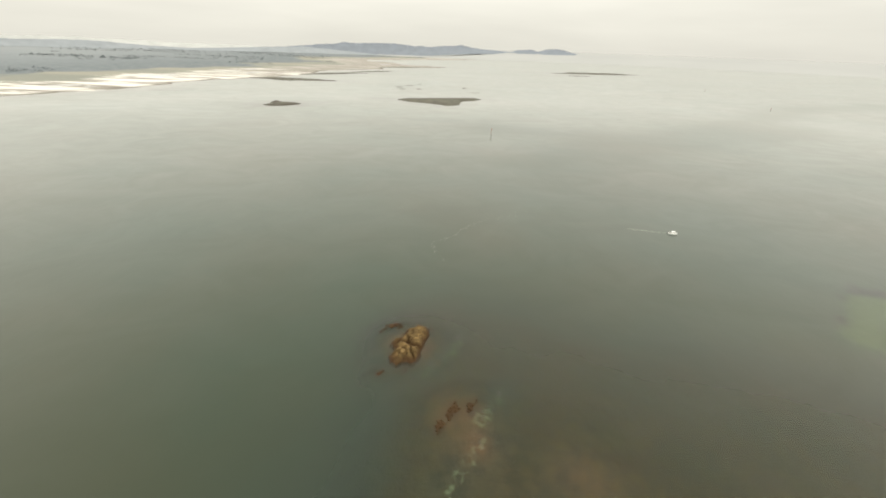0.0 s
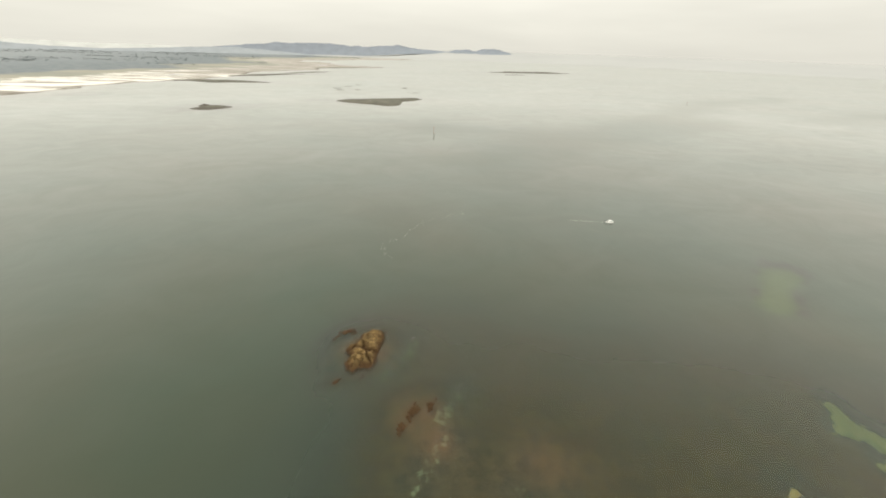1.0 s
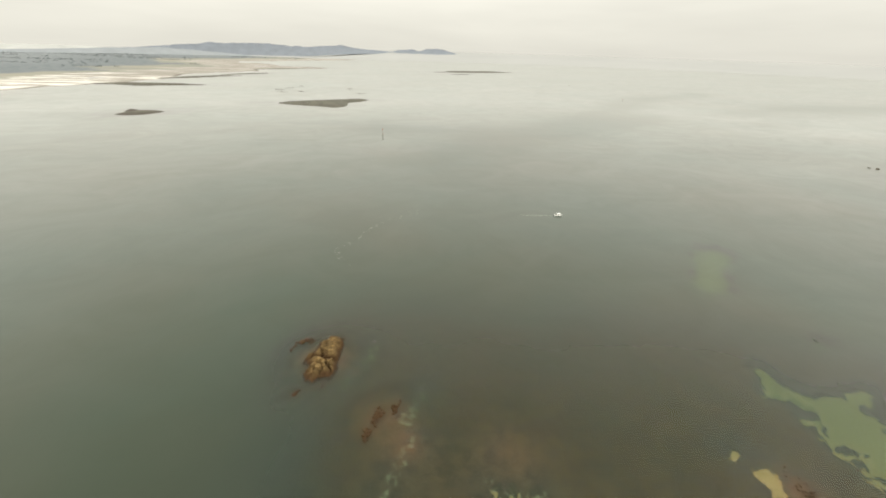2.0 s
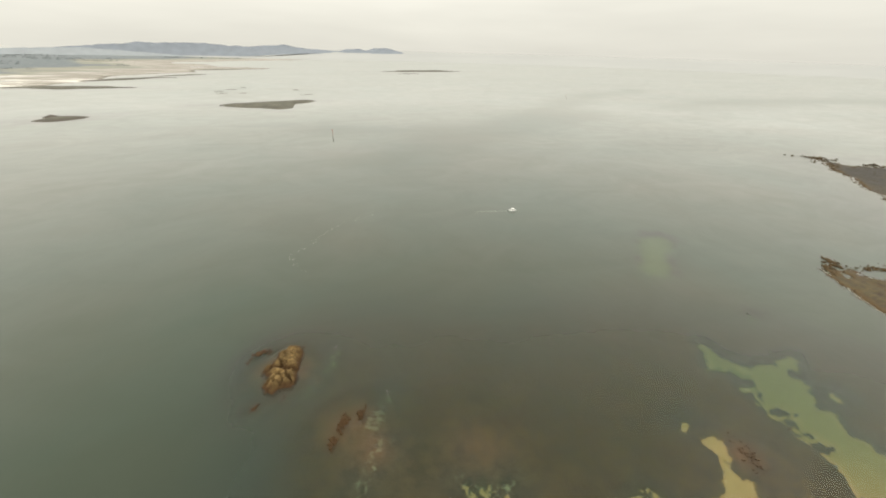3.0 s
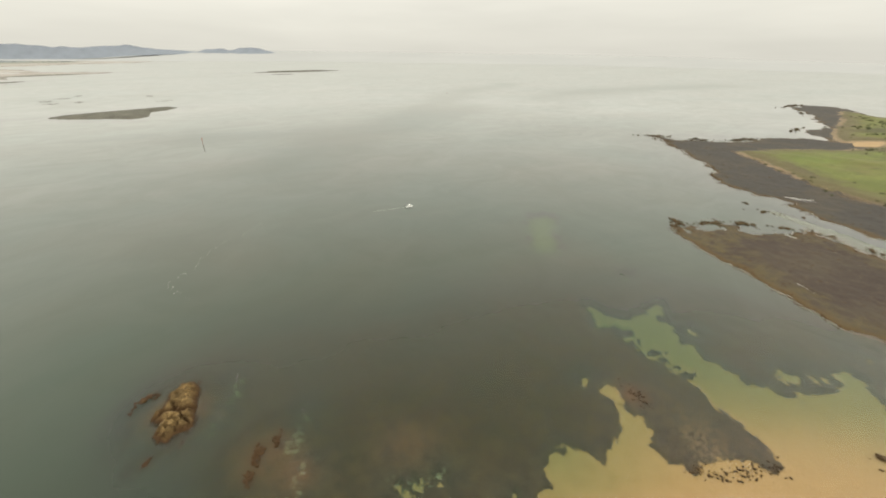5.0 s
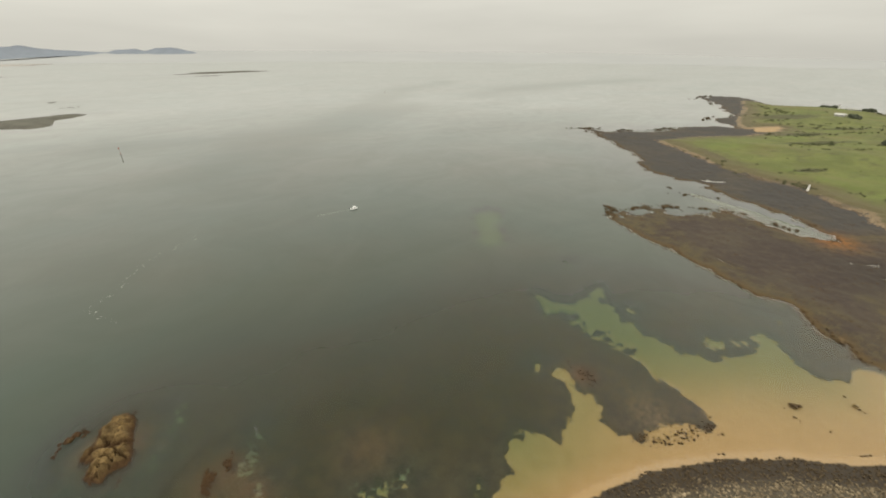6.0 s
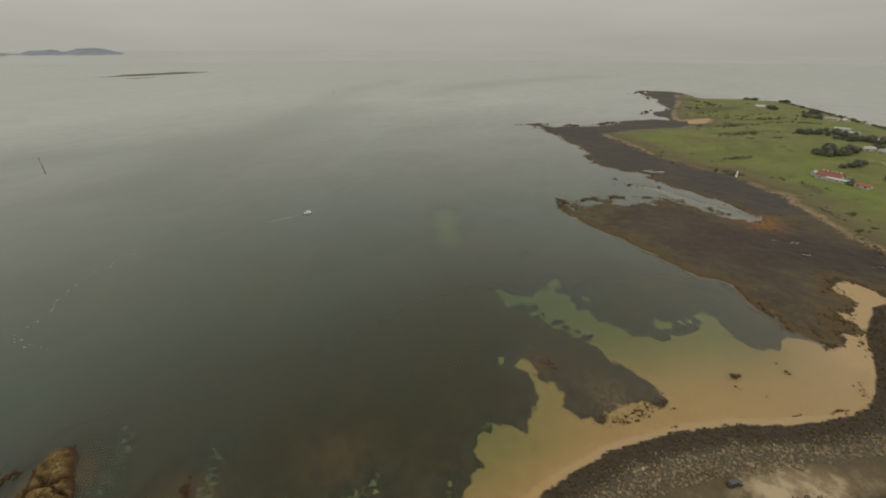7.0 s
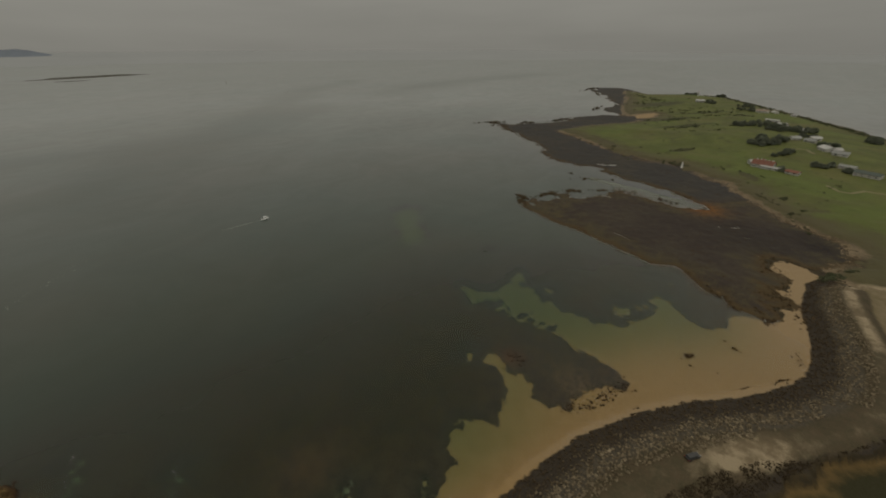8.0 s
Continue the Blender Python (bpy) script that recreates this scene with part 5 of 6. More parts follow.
def sea_mark(x, y, tall, label):
    mark = thing("sea_mark", pose(x, y, 0), label, "beacon", "channel marks")
    bed = min(-0.5, height(x, y)) - 0.5
    part("pile", rod((0, 0, bed), (0, 0, tall * 0.5), 0.34, 0.3, sides=12), PILE, mark)
    part("platform", rod((0, 0, tall * 0.5), (0, 0, tall * 0.5 + 0.35), 0.6, 0.6, sides=12), PILE, mark)
    part("mast", rod((0, 0, tall * 0.5 + 0.35), (0, 0, tall * 0.92), 0.14, 0.11, sides=8), RED_PAINT, mark, "red-painted mast")
    part("topmark", rod((0, 0, tall * 0.86), (0, 0, tall), 0.32, 0.25, sides=10), RED_PAINT, mark)
    ladder = bmesh.new()
    for s in (-0.2, 0.2):
        add_rod(ladder, (0.42, s, 0.2), (0.40, s, tall * 0.5), 0.04, 0.04, 5)
    for i in range(12):
        add_rod(ladder, (0.41, -0.2, 0.5 + i * tall * 0.04), (0.41, 0.2, 0.5 + i * tall * 0.04), 0.03, 0.03, 5)
    part("ladder", ladder, GREY_IRON, mark)
    return mark


sea_mark(58, 540, 16.0, "tall dark pile beacon with a red mast in the sea")
sea_mark(720, 952, 8.0, "distant red channel beacon standing in the sea")
sea_mark(839, 1423, 9.0, "small far channel beacon standing in the sea")


def white_obelisk():
    x, y = 465, 15
    z = height(x, y)
    ob = thing("leading_beacon", pose(x, y, z) @ Matrix.Diagonal((0.72, 0.72, 0.8, 1)), "white tapered stone leading beacon on the turf edge", "beacon")
    part("plinth", box(-1.5, -1.5, -0.6, 1.5, 1.5, 0.6, bevel=0.1), PAINT, ob)
    bm = bmesh.new()
    bmesh.ops.create_cone(bm, cap_ends=True, segments=4, radius1=1.55, radius2=1.05, depth=5.4, matrix=Matrix.Translation((0, 0, 3.3)) @ Matrix.Rotation(radians(45), 4, "Z"))
    part("shaft", bm, PAINT, ob)
    part("cap", box(-0.85, -0.85, 6.0, 0.85, 0.85, 6.35, bevel=0.08), PAINT, ob)
    part("apron", box(-2.4, -3.6, -0.5, 2.4, -1.5, 0.15, bevel=0.05), PAINT, ob, "pale concrete apron")
    return ob


white_obelisk()


# ---- car on the causeway ----
def parked_car():
    x, y = 104.3, -19.3
    car = thing("car", pose(x, y, height(x, y) + 0.02, 0, 0, -40), "dark grey estate car parked on the gravel causeway", "car")
    bm = bmesh.new()
    prof = [(-2.2, 0.45), (-2.22, 0.95), (-2.05, 1.02), (0.95, 1.02), (2.05, 0.86), (2.2, 0.62), (2.18, 0.35), (-2.1, 0.32)]
    sides = []
    for s, tuck in ((-0.88, 1), (0.88, -1)):
        sides.append([bm.verts.new((a, s - (0.0 if b < 0.9 else -0.06 * tuck), b)) for a, b in prof])
    bm.faces.new(sides[0])
    bm.faces.new(list(reversed(sides[1])))
    for i in range(len(prof)):
        bm.faces.new((sides[0][i - 1], sides[1][i - 1], sides[1][i], sides[0][i]))
    bmesh.ops.recalc_face_normals(bm, faces=bm.faces)
    bmesh.ops.bevel(bm, geom=list(bm.edges), offset=0.05, segments=2, affect="EDGES")
    part("body", bm, CAR_PAINT, car)

    def taper(z0, z1, a0, a1, b0, b1, w0, w1):
        m = bmesh.new()
        lo = [m.verts.new(c) for c in ((a0, -w0, z0), (b0, -w0, z0), (b0, w0, z0), (a0, w0, z0))]
        hi = [m.verts.new(c) for c in ((a1, -w1, z1), (b1, -w1, z1), (b1, w1, z1), (a1, w1, z1))]
        m.faces.new(list(reversed(lo)))
        m.faces.new(hi)
        for i in range(4):
            m.faces.new((lo[i - 1], lo[i], hi[i], hi[i - 1]))
        bmesh.ops.recalc_face_normals(m, faces=m.faces)
        return m

    cabin = part("glasshouse", taper(1.0, 1.42, -2.05, -1.85, 1.0, 0.45, 0.80, 0.66), DARK_GLASS, car, "tinted windows all round")
    part("roof", taper(1.42, 1.49, -1.9, -1.8, 0.5, 0.35, 0.68, 0.62), CAR_PAINT, car)
    for s in (-1, 1):
        part("window_pillar", box(-0.55, s * 0.735 - 0.03, 1.0, -0.45, s * 0.735 + 0.03, 1.42), CAR_PAINT, cabin)
        part("mirror", box(0.75, s * 0.98 - 0.1, 0.98, 0.9, s * 0.98 + 0.1, 1.12, bevel=0.03), CAR_PAINT, car)
        part("headlight", box(2.12, s * 0.62 - 0.16, 0.64, 2.22, s * 0.62 + 0.16, 0.8, bevel=0.02), LENS, car, "clear headlight")
        part("tail_light", box(-2.26, s * 0.7 - 0.1, 0.7, -2.18, s * 0.7 + 0.1, 0.95, bevel=0.02), TAIL, car, "red tail light")
    for u in (-1.35, 1.35):
        for s in (-1, 1):
            tyre = part("tyre", rod((u, s * 0.70, 0.33), (u, s * 0.90, 0.33), 0.33, 0.33, sides=18), BLACK, car, "black rubber tyre")
            part("rim", rod((u, s * 0.88, 0.33), (u, s * 0.92, 0.33), 0.2, 0.18, sides=12), CHROME, tyre, "bright metal rim")
    return car


parked_car()


# ---- houses ----
def gable(bm, x0, x1, y0, y1, z0, rise, over=0.5, thick=0.22):
    """A pitched roof whose ridge runs along x, with eaves."""
    ym = (y0 + y1) / 2
    slope = rise / (ym - y0)
    out = [(y0 - over, z0 - over * slope), (ym, z0 + rise), (y1 + over, z0 - over * slope)]
    ends = []
    for x in (x0 - over, x1 + over):
        ends.append([bm.verts.new((x, y, z)) for y, z in out] + [bm.verts.new((x, y, z + thick)) for y, z in reversed(out)])
    a, b = ends
    for i in range(6):
        bm.faces.new((a[i - 1], b[i - 1], b[i], a[i]))
    for e in ends:
        bm.faces.new((e[0], e[1], e[4], e[5]))
        bm.faces.new((e[1], e[2], e[3], e[4]))
    bmesh.ops.recalc_face_normals(bm, faces=bm.faces)
    return bm


def walls(bm, x0, x1, y0, y1, z0, z1, rise):
    """Four walls and the gables over the short ends."""
    ym = (y0 + y1) / 2
    lo = [bm.verts.new(c) for c in ((x0, y0, z0), (x1, y0, z0), (x1, y1, z0), (x0, y1, z0))]
    hi = [bm.verts.new(c) for c in ((x0, y0, z1), (x1, y0, z1), (x1, y1, z1), (x0, y1, z1))]
    tip = [bm.verts.new((x, ym, z1 + rise)) for x in (x0, x1)]
    bm.faces.new((lo[0], lo[1], hi[1], hi[0]))
    bm.faces.new((lo[2], lo[3], hi[3], hi[2]))
    bm.faces.new((lo[1], lo[2], hi[2], tip[1], hi[1]))
    bm.faces.new((lo[3], lo[0], hi[0], tip[0], hi[3]))
    bm.faces.new((hi[0], hi[1], tip[1], tip[0]))
    bm.faces.new((hi[2], hi[3], tip[0], tip[1]))
    bmesh.ops.recalc_face_normals(bm, faces=bm.faces)
    return bm


def opening(house, side, u, z, w, h, x0, x1, y0, y1, name="window"):
    """A framed window or door on one wall: side s, n, e or w."""
    frame_m, pane_m = PAINT, DARK_GLASS
    d = 0.08

    def at(a0, a1, z0, z1, lo, hi):
        if side == "s":
            return box(a0, y0 - hi, z0, a1, y0 - lo, z1)
        if side == "n":
            return box(a0, y1 + lo, z0, a1, y1 + hi, z1)
        if side == "w":
            return box(x0 - hi, a0, z0, x0 - lo, a1, z1)
        return box(x1 + lo, a0, z0, x1 + hi, a1, z1)

    top = part(name, at(u - w / 2, u + w / 2, z, z + h, 0.005, d), frame_m, house)
    if name == "window":
        for k in (-1, 1):
            part("pane", at(u + k * w / 4 - w * 0.2, u + k * w / 4 + w * 0.2, z + 0.1, z + h - 0.1, d, d + 0.03), pane_m, top)
    else:
        part("panel", at(u - w * 0.38, u + w * 0.38, z + 0.05, z + h - 0.1, d, d + 0.03), GREY_IRON, top)
    return top


def house(x, y, deg, length, depth, label, roof_m, wall_m, storey=2.9, rise=2.0, wing=None, chimneys=1, group="houses on the island"):
    z = min(height(x + dx, y + dy) for dx in (-6, 6) for dy in (-6, 6))
    ob = thing("house", pose(x, y, z, 0, 0, deg), label, "house", group)
    blocks = [(-length / 2, length / 2, -depth / 2, depth / 2, False)]
    x0, x1, y0, y1 = blocks[0][:4]
    part("wall", walls(bmesh.new(), x0, x1, y0, y1, -2.0, storey, rise), wall_m, ob)
    part("roof", gable(bmesh.new(), x0, x1, y0, y1, storey + 0.02, rise), roof_m, ob)
    n = max(2, int(length / 4.5))
    for i in range(n):
        u = x0 + length * (i + 0.5) / n
        opening(ob, "s", u, 0.2 if i == n // 2 else 1.0, 1.1 if i == n // 2 else 1.7, 2.1 if i == n // 2 else 1.3, x0, x1, y0, y1, "door" if i == n // 2 else "window")
        opening(ob, "n", u, 1.0, 1.7, 1.3, x0, x1, y0, y1)
    opening(ob, "w", 0, 1.0, 1.8, 1.3, x0, x1, y0, y1)
    opening(ob, "e", 0, 1.0, 1.8, 1.3, x0, x1, y0, y1)
    if wing:
        u, wl, wd = wing
        for v0, v1 in ((-depth / 2 - wl, -depth / 2 + 0.4), (-depth / 2 - wl * 0.6, -depth / 2 + 0.4))[:1 if length < 17 else 2]:
            bm = walls(bmesh.new(), v0, v1, -wd / 2, wd / 2, -2.0, storey - 0.15, rise * wd / depth)
            bmesh.ops.transform(bm, matrix=pose(u, 0, 0, 0, 0, 90), verts=bm.verts)
            part("wing_wall", bm, wall_m, ob)
            bm = gable(bmesh.new(), v0, v1 + depth * 0.35, -wd / 2, wd / 2, storey - 0.12, rise * wd / depth)
            bmesh.ops.transform(bm, matrix=pose(u, 0, 0, 0, 0, 90), verts=bm.verts)
            part("wing_roof", bm, roof_m, ob)
            opening(ob, "s", u, 1.0, 1.9, 1.3, x0, x1, v0, y1)
            u = -u
    for i in range(chimneys):
        u = x0 + length * (i + 0.6) / (chimneys + 0.4)
        stack = part("chimney", box(u - 0.5, -0.4, storey + rise * 0.5, u + 0.5, 0.4, storey + rise + 1.1, bevel=0.04), WHITE_WALL, ob)
        part("chimney_pot", rod((u, 0, storey + rise + 1.1), (u, 0, storey + rise + 1.6), 0.18, 0.14, sides=8), RED_TILE, stack)
    return ob


house(490, -51, 70, 17, 11, "white homestead with a red tiled roof and chimneys", RED_TILE, WHITE_WALL, 3.4, 3.2, (4, 5, 8), 5)
house(481, -56, 70, 15, 3.4, "long white verandah wing along the homestead", PALE_IRON, WHITE_WALL, 2.7, 0.7, None, 0)
house(499, -43, 112, 7, 6, "white end cottage with a pale roof beside the homestead", PALE_IRON, WHITE_WALL, 2.8, 1.6, None, 1)
house(473, -72, 60, 10, 6, "low white outbuilding with a reddish roof", RED_TILE, WHITE_WALL, 2.4, 1.2, None, 0)
house(583, -109, 20, 15, 11, "large pale-roofed house with a wide verandah side", PALE_IRON, WHITE_WALL, 3.0, 2.2, (-5, 4, 8), 1)
house(564, -117, 75, 13, 8, "grey-roofed house with white end walls", GREY_IRON, WHITE_WALL, 2.9, 1.8, (4, 3, 7), 1)
house(633, -86, 115, 10, 7, "grey weatherboard house with a grey iron roof", GREY_IRON, GREY_WALL, 2.9, 1.7, None, 1)
house(628, -100, 62, 11, 7, "weathered grey house among the shrubs", GREY_IRON, WHITE_WALL, 2.9, 1.8, None, 1)
house(655, -108, 100, 10, 8, "white house with a pale iron roof", PALE_IRON, WHITE_WALL, 3.0, 1.8, None, 1)
house(724, -97, 72, 14, 8, "grey-roofed bungalow half hidden by trees", GREY_IRON, WHITE_WALL, 2.8, 1.7, None, 1)
house(762, -84, 25, 16, 8, "long grey iron-roofed house behind trees", GREY_IRON, GREY_WALL, 2.8, 1.7, (3, 3, 7), 1)
house(802, -75, 68, 17, 6, "long low white shed with a bright pale roof", PALE_IRON, WHITE_WALL, 3.0, 0.9, None, 0)
house(922, -68, 70, 18, 10, "tan-roofed house with white walls on the rise", TAN_ROOF, WHITE_WALL, 3.0, 2.2, (2, 4, 8), 1)
house(926, -86, 20, 9, 8, "small white house near the far shore", PALE_IRON, WHITE_WALL, 3.0, 1.6, None, 0)
house(905, -110, 110, 7, 6, "small grey hut near the far shore", GREY_IRON, WHITE_WALL, 2.6, 1.3, None, 0)
house(1002, 33, 80, 13, 8, "white farmhouse alone on the turf", PALE_IRON, WHITE_WALL, 3.2, 1.8, (-4, 3, 8), 0)
house(1178, 22, 75, 24, 8, "long white lighthouse keepers' building on the skyline", PALE_IRON, WHITE_WALL, 3.2, 1.6, None, 1)
house(512, -115, 62, 12, 7, "low grey flat-looking house by the track", GREY_IRON, GREY_WALL, 2.6, 1.0, None, 0)
house(490, -125, 60, 18, 8, "dark green iron-roofed shed beside the track", DARK_IRON, GREY_WALL, 3.2, 1.6, None, 0)


def lighthouse():
    x, y = 1192, 46
    ob = thing("lighthouse", pose(x, y, height(x, y)) @ Matrix.Diagonal((0.7, 0.7, 0.62, 1)), "small white lighthouse tower on the island's crest", "lighthouse")
    part("tower", rod((0, 0, -1), (0, 0, 11), 2.2, 1.6, sides=20), PAINT, ob)
    part("gallery", rod((0, 0, 11), (0, 0, 11.5), 2.4, 2.4, sides=20), PAINT, ob)
    part("lantern", rod((0, 0, 11.5), (0, 0, 13.4), 1.1, 1.1, sides=12), DARK_GLASS, ob)
    part("dome", rod((0, 0, 13.4), (0, 0, 14.6), 1.3, 0.15, sides=12), RED_PAINT, ob, "red lantern dome")
    return ob


lighthouse()


# ---- trees and scrub ----
def crown_mesh(name, rng, lumps, flat, leafy, material, lean=0.25):
    """A wind-shorn crown about 2 m across: ragged clumps with loose leaf sprays between them."""
    bm = bmesh.new()
    for _ in range(lumps):
        a, r = rng.uniform(0, 6.283), rng.random() ** 0.5
        x, y = math.cos(a) * r * 0.8, math.sin(a) * r * 0.8
        z = rng.uniform(0.1, 1.0) * flat * (1.15 - 0.6 * r * r)
        s = rng.uniform(0.08, 0.22)
        made = bmesh.ops.create_icosphere(bm, subdivisions=1, radius=s, matrix=Matrix.Translation((x + lean * z, y, z)))
        for v in made["verts"]:
            v.co += Vector((rng.gauss(0, 1), rng.gauss(0, 1), rng.gauss(0, 0.7))) * s * 0.42
    for _ in range(leafy):
        a, r = rng.uniform(0, 6.283), rng.uniform(0.3, 1.05)
        z = rng.uniform(0.05, 1.12) * flat * (1.15 - 0.55 * min(1, r) ** 2)
        c = Vector((math.cos(a) * r * 0.86 + lean * z, math.sin(a) * r * 0.86, z))
        s = rng.uniform(0.03, 0.08)
        u, v = Vector((rng.gauss(0, 1), rng.gauss(0, 1), rng.gauss(0, 1))).normalized(), Vector((rng.gauss(0, 1), rng.gauss(0, 1), rng.gauss(0, 1))).normalized()
        bm.faces.new([bm.verts.new(c + w * s) for w in (u, v, -u * 0.7, -v)])
    mesh = bpy.data.meshes.new(name)
    bm.to_mesh(mesh)
    bm.free()
    mesh.materials.append(material)
    return mesh


rng = random.Random(21)
CROWNS = [crown_mesh("crown", rng, 74, 0.95, 420, CYPRESS, lean) for lean in (0.1, 0.25, 0.4, 0.3)]
BUSHES = [crown_mesh("bush", rng, 16, 0.6, 70, SCRUB, 0.1) for _ in range(5)]


def trunk_mesh():
    bm = bmesh.new()
    add_rod(bm, (0, 0, -0.3), (0.05, 0, 0.45), 0.09, 0.065, 8)
    for i in range(5):
        a = i * 1.3
        add_rod(bm, (0.04, 0, 0.3 + 0.03 * i), (0.05 + 0.45 * math.cos(a), 0.45 * math.sin(a), 0.75 + 0.05 * i), 0.045, 0.015, 6)
    mesh = bpy.data.meshes.new("trunk")
    bm.to_mesh(mesh)
    bm.free()
    mesh.materials.append(BARK)
    return mesh


TRUNK = trunk_mesh()


def tree(x, y, radius, tall, label):
    ob = thing("tree", pose(x, y, height(x, y), 0, 0, rng.uniform(0, 360)), label, "tree", "trees among the houses")
    trunk = link_mesh("trunk", TRUNK, None, ob)
    trunk.matrix_basis = Matrix.Diagonal((radius * 0.8, radius * 0.8, tall * 0.75, 1))
    crown = link_mesh("crown", rng.choice(CROWNS), None, ob)
    crown.matrix_basis = Matrix.LocRotScale((0, 0, tall * 0.14), Euler((0, 0, rng.uniform(0, 6.28))), (radius * rng.uniform(0.9, 1.5), radius * rng.uniform(0.7, 1.0), tall * rng.uniform(0.6, 0.85)))
    return ob


SHRUBS = []


def bush(x, y, radius, tall):
    SHRUBS.append((x, Matrix.LocRotScale((x, y, height(x, y) - 0.15 * tall), Euler((0, 0, rng.uniform(0, 6.28))), (radius, radius * rng.uniform(0.6, 1), tall * 1.15)), rng.randrange(5)))


def grove(cx, cy, length, width, deg, count, r0, r1, label):
    for _ in range(count):
        u, v = rng.uniform(-0.5, 0.5) * length, rng.uniform(-0.5, 0.5) * width
        c, s = math.cos(radians(deg)), math.sin(radians(deg))
        r = rng.uniform(r0, r1)
        tree(cx + u * c - v * s, cy + u * s + v * c, r, r * rng.uniform(1.1, 1.5), label)


grove(600, -58, 44, 24, -35, 20, 3.6, 6.4, "dark dense cypress with a wind-leaned crown")
grove(552, -72, 40, 9, -20, 10, 2.6, 4.4, "dark shelter-belt cypress beside the homestead")
grove(722, -48, 40, 18, -65, 16, 3.0, 5.4, "dark cypress in the village shelter belt")
grove(712, -88, 60, 30, -65, 24, 3.0, 5.6, "dark green tree crowding round the houses")
grove(755, -66, 30, 16, -75, 7, 3.2, 5.0, "dark green tree behind the village")
grove(668, -98, 30, 8, -65, 7, 2.6, 4.0, "dark garden tree between the grey houses")
grove(1000, -46, 30, 20, -60, 7, 4.0, 6.0, "dark tree on the rise near the far shore")
grove(610, -112, 26, 8, -60, 6, 3.0, 4.2, "small dark garden tree")
grove(992, 12, 12, 10, -70, 5, 4.5, 6.0, "round dark cypress beside the farmhouse")
grove(925, -46, 34, 18, -70, 6, 3.5, 5.5, "dark tree sheltering the tan-roofed house")
grove(1172, 2, 20, 8, -70, 4, 5.0, 6.5, "dark tree beside the lighthouse buildings")
grove(1190, 60, 26, 8, -70, 5, 4.0, 5.5, "dark tree at the lighthouse fence")
grove(712, -172, 60, 10, -12, 13, 4.0, 5.5, "dark tree along the far shore")
grove(510, -98, 30, 8, -40, 7, 2.5, 4.0, "dark garden tree by the track")
grove(497, -113, 10, 6, -40, 3, 2.5, 3.4, "dark garden tree near the shed")
grove(480, -64, 14, 5, -10, 3, 2.0, 3.0, "small dark tree by the homestead")


def thicket(cx, cy, length, width, deg, count, r0=1.2, r1=2.8):
    for _ in range(count):
        u, v = rng.gauss(0, 0.3) * length, rng.gauss(0, 0.3) * width
        c, s = math.cos(radians(deg)), math.sin(radians(deg))
        r = rng.uniform(r0, r1)
        bush(cx + u * c - v * s, cy + u * s + v * c, r, r * rng.uniform(0.5, 0.8))


thicket(476, 24, 24, 6, 75, 26, 1.4, 2.6)
thicket(561, 150, 50, 6, 45, 12, 1.2, 2.4)
thicket(500, 85, 50, 6, 40, 12, 1.0, 2.2)
thicket(520, 92, 4, 4, 0, 3, 2.0, 3.2)
thicket(680, 30, 80, 22, -40, 50, 1.4, 3.2)
thicket(766, 60, 80, 40, -40, 60, 1.6, 3.4)
thicket(530, 22, 34, 8, -35, 16, 1.4, 2.6)
thicket(640, 20, 10, 5, -30, 5, 1.5, 2.4)
thicket(662, -8, 22, 5, -40, 9, 1.6, 2.8)
thicket(716, -25, 18, 5, -40, 8, 1.6, 2.8)
thicket(836, -37, 34, 7, -60, 16, 2.0, 3.2)
thicket(866, 10, 80, 22, -60, 30, 1.8, 3.6)
thicket(880, 60, 120, 40, -60, 26, 1.8, 4.2)
thicket(900, 110, 70, 18, -30, 14, 2.2, 4.0)
thicket(1000, 120, 120, 40, -30, 24, 2.5, 5.0)
thicket(830, 0, 60, 10, -70, 12, 2.0, 3.4)
thicket(1090, 150, 140, 20, 30, 22, 2.5, 5.0)
thicket(1080, -50, 220, 14, 25, 50, 2.5, 5.0)
thicket(900, -120, 330, 14, 22, 70, 2.5, 5.0)
thicket(790, -165, 260, 12, 20, 60, 2.5, 5.0)
thicket(362, -66, 18, 5, -35, 7, 1.2, 2.6)
thicket(395, -48, 40, 6, 20, 12, 0.8, 1.8)
thicket(345, -66, 40, 5, 15, 12, 0.8, 1.8)
thicket(425, -60, 90, 40, 20, 6, 0.9, 1.8)
thicket(540, 30, 120, 70, 20, 6, 1.0, 2.2)
thicket(398, -62, 14, 4, -20, 12, 1.2, 2.2)
thicket(264, -72, 13, 5, -35, 30, 1.2, 2.2)
thicket(470, -20, 60, 8, 60, 12, 0.9, 2.0)
thicket(440, -95, 60, 10, -15, 10, 1.0, 2.2)
thicket(276, -82, 8, 4, 0, 6, 1.2, 2.0)


SHRUBS.sort(key=lambda row: row[0])
for _, m, which in SHRUBS[:280]:
    ob = tagged(link_mesh("bush", BUSHES[which]), "low dark green wind-shorn coastal shrub on the turf", "bush", "shrubs on the turf")
    ob.matrix_world = m
far_shrubs = scatter_mesh("far_shrubs", [mesh_shape(b) for b in BUSHES], [(which, m) for _, m, which in SHRUBS[280:]])
tagged(link_mesh("far_shrubs", far_shrubs, SCRUB), "dark scrub along the island's far shore", "scrub", kind="stuff")


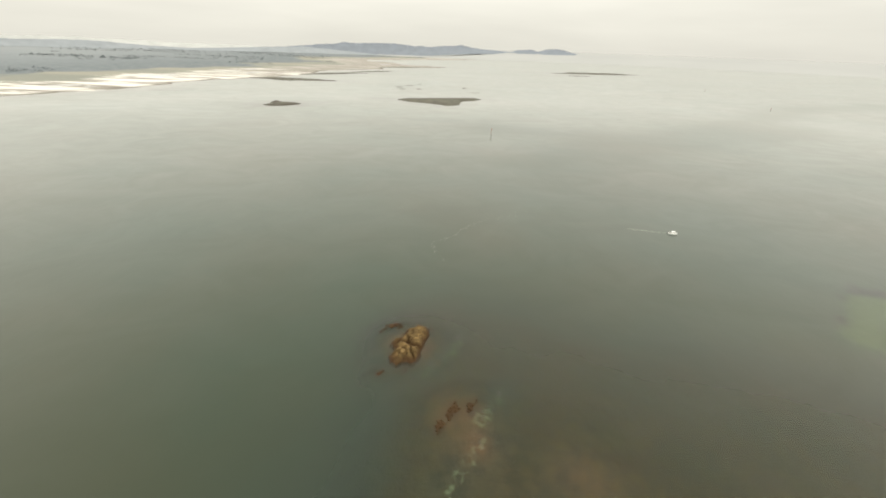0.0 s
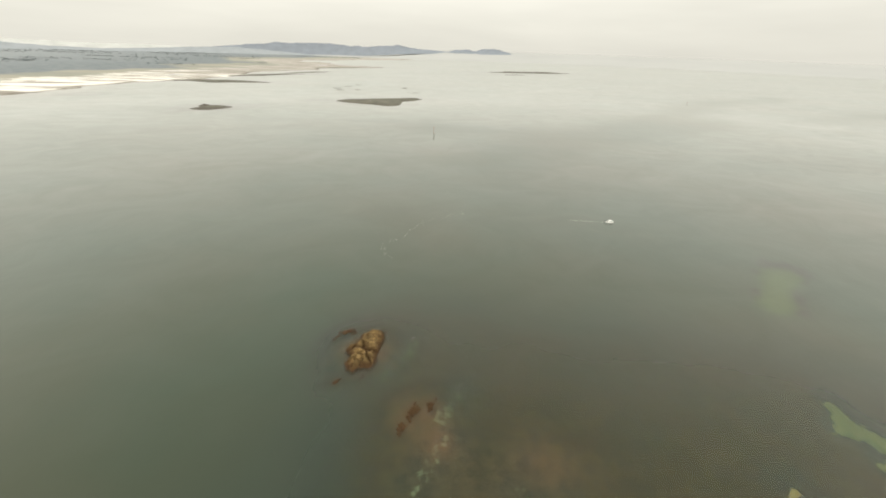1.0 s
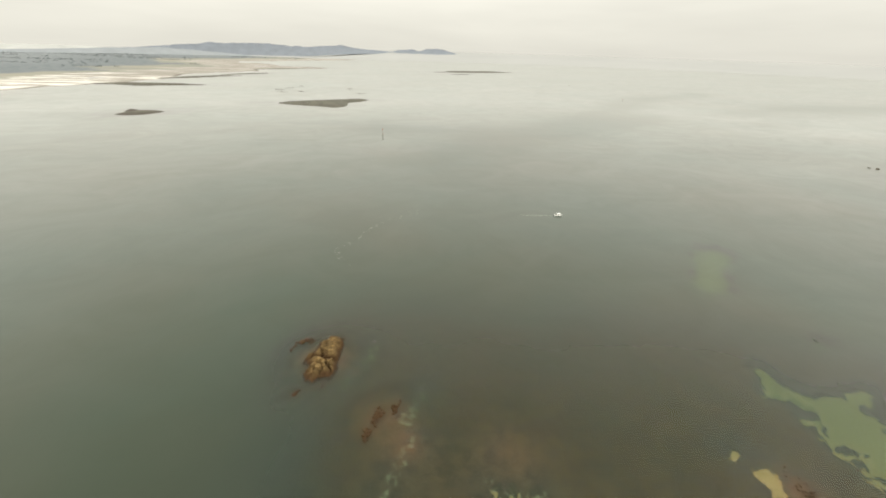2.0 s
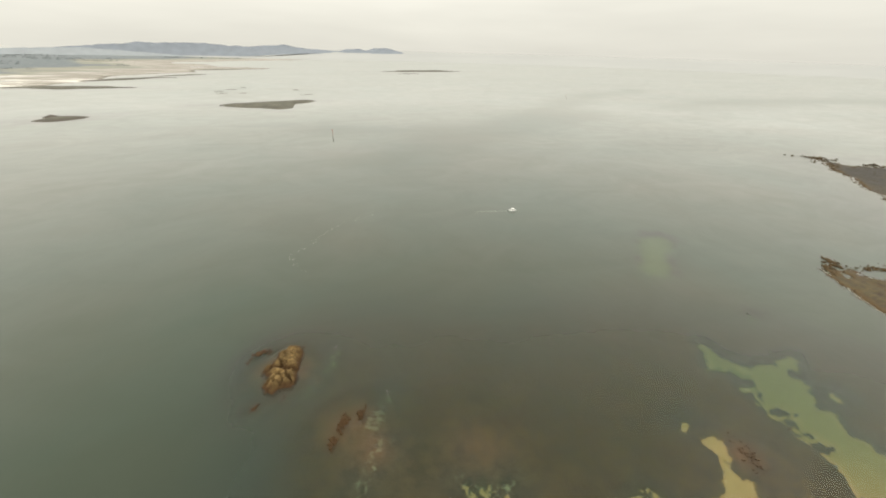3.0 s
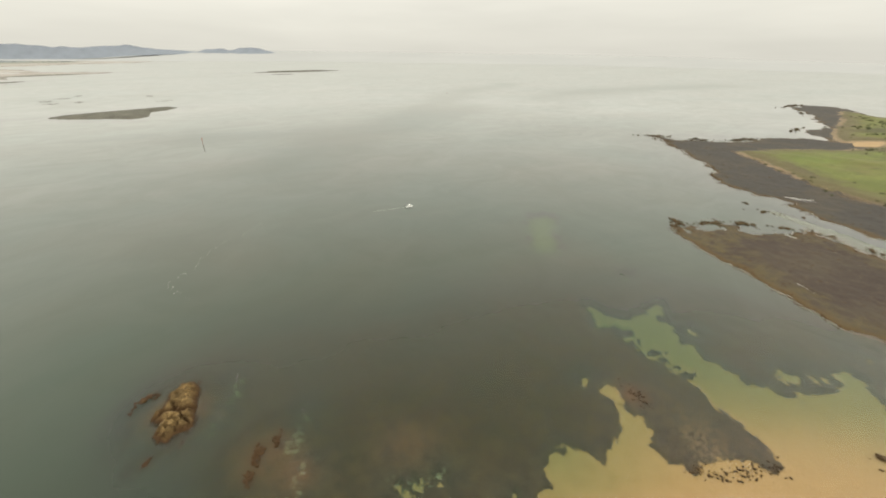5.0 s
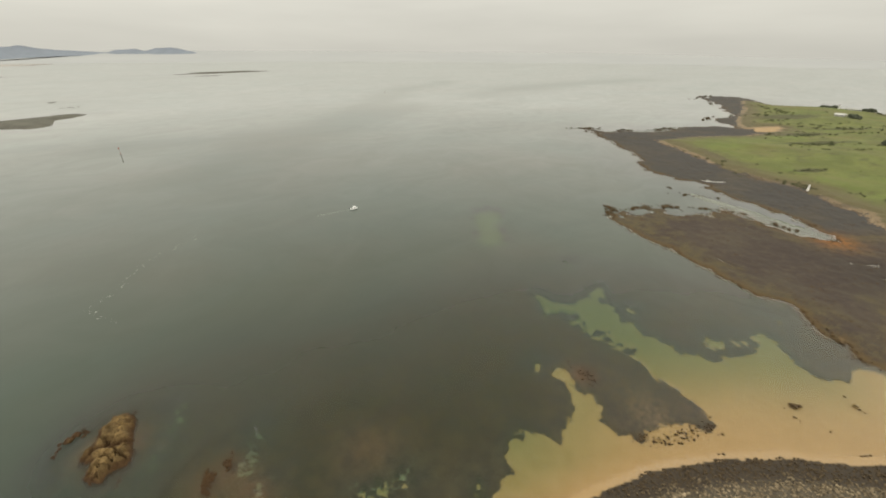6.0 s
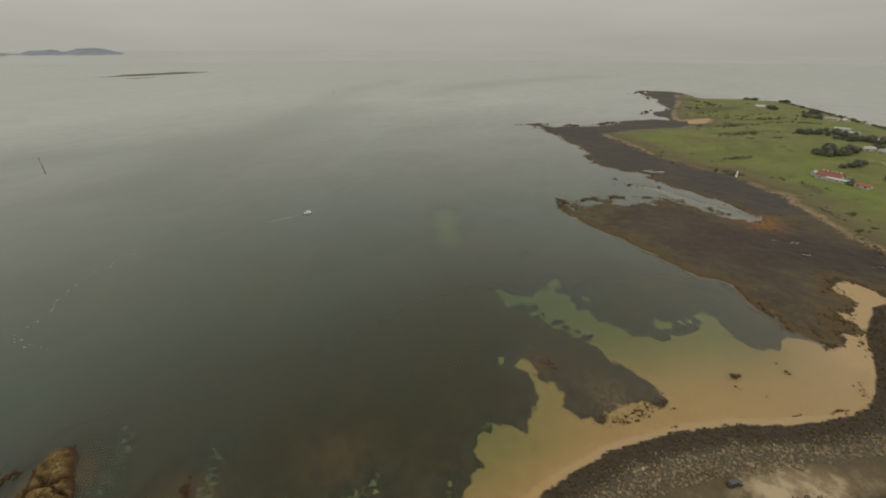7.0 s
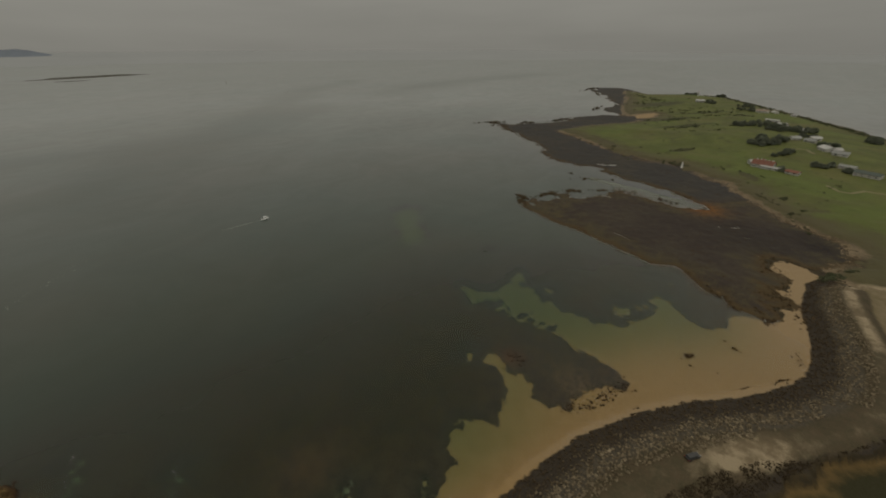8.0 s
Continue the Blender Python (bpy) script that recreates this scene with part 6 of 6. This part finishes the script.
def far_woods():
    """Dark tree clumps and hedges on the mainland, too many and too far to count."""
    r = np.random.default_rng(12)
    x, y = r.uniform(-3200, 100, 26000), r.uniform(900, 4200, 26000)
    z, kinds = survey(x, y)
    belt = grain(x / 330, y / 110, 5)
    ok = (kinds["main"] > 330) & (belt > np.where(kinds["main"] > 520, 0.74, 0.86))
    x, y, z = x[ok][:900], y[ok][:900], z[ok][:900]
    rr = random.Random(4)
    shape = mesh_shape(crown_mesh("clump", random.Random(2), 7, 0.7, 0, CYPRESS, 0.0))
    places = [(0, Matrix.LocRotScale((a, b, c - 1), Euler((0, 0, rr.uniform(0, 6.28))), (rr.uniform(10, 26), rr.uniform(8, 14), rr.uniform(5, 10)))) for a, b, c in zip(x, y, z)]
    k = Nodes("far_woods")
    # leaf colour carries painted haze: green paled towards blue-grey
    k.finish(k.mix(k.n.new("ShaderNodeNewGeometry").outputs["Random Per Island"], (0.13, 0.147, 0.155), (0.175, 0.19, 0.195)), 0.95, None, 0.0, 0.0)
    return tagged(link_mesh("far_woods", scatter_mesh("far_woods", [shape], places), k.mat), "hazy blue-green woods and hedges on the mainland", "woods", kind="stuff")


far_woods()


def bank_scrub():
    """Low dark heath on the landward slope of the causeway."""
    r = np.random.default_rng(31)
    x, y = r.uniform(60, 165, 30000), r.uniform(-90, 5, 30000)
    d = inside(BANK_TOP, x, y, 30)
    side = inside(POND, x, y, 30)
    ok = (d < 2.0) & (d > -14) & (side < -1) & (along(BANK_TOP[:15], x, y) > np.maximum(5 - d, 8)) & (grain(x / 3, y / 3, 8) > 0.22)
    x, y = x[ok][:5200], y[ok][:5200]
    rr = random.Random(6)
    shapes = [mesh_shape(crown_mesh("heath", random.Random(40 + i), 3, 0.5, 12, SCRUB, 0.0)) for i in range(3)]
    places = [(rr.randrange(3), Matrix.LocRotScale((a, b, height(a, b) - 0.1), Euler((0, 0, rr.uniform(0, 6.28))), (rr.uniform(0.6, 1.4), rr.uniform(0.5, 1.2), rr.uniform(0.5, 1.1)))) for a, b in zip(x, y)]
    return tagged(link_mesh("bank_scrub", scatter_mesh("bank_scrub", shapes, places), HEATH), "dark brown heath covering the causeway's landward slope", "scrub", kind="stuff")


bank_scrub()


# ---- sea wall: tipped stones on the causeway's slopes, the nearest ones apart ----
def sea_wall():
    wall = thing("sea_wall", pose(110, -8, 0), "rubble sea wall of grey stones, dark and weedy at its foot", "sea wall", kind="structure")
    r = np.random.default_rng(17)
    n = 46000
    x, y = r.uniform(35, 270, n), r.uniform(-82, 40, n)
    d = inside(BANK_TOP, x, y, 30)
    ok = (d < 0.8) & (d > -19)
    x, y = x[ok], y[ok]
    z, kinds = survey(x, y)
    d = kinds["bank"]
    ok = (d < 0.8) & (d > -14.5)
    x, y, z, d = x[ok], y[ok], z[ok], d[ok]
    kinds = {key: value[ok] for key, value in kinds.items()}
    pond_side = (kinds["pond"] > -16) | (kinds["padd"] > -9) | (x > 262) | (y < 18 - 0.42 * x) & (x < 92)
    keep = (~pond_side & (r.random(len(x)) < 0.95)) | (pond_side & (kinds["padd"] < -4) & (d < -1) & (kinds["pond"] < -9) & (r.random(len(x)) < 0.06))
    x, y, z, d = x[keep][:10500], y[keep][:10500], z[keep][:10500], d[keep][:10500]
    rr = random.Random(23)
    meshes = shared_stone_meshes(WALL_ROCK)
    loose, count = [], 0
    for a, b, c, e in zip(x, y, z, d):
        size = 0.5 + 0.8 * rr.random() ** 2.0 + (0.22 if e > -7 else 0.04)
        m = stone_matrix(a, b, c + 0.12 * size, size, rr, 0.95, 24)
        if count < 300 and 92 < a < 128 and e > -8:
            stone = link_mesh("stone", rr.choice(meshes), None, wall)
            stone.matrix_basis = Matrix.Translation((-110, 8, 0)) @ m
            count += 1
        else:
            loose.append((rr.randrange(9), m))
    mesh = scatter_mesh("rubble", SHAPES, loose)
    rubble = tagged(link_mesh("rubble", mesh, WALL_ROCK, wall), "tipped wall stones, pale above and dark below", kind="stuff")
    rubble.matrix_basis = Matrix.Translation((-110, 8, 0))
    return wall


sea_wall()
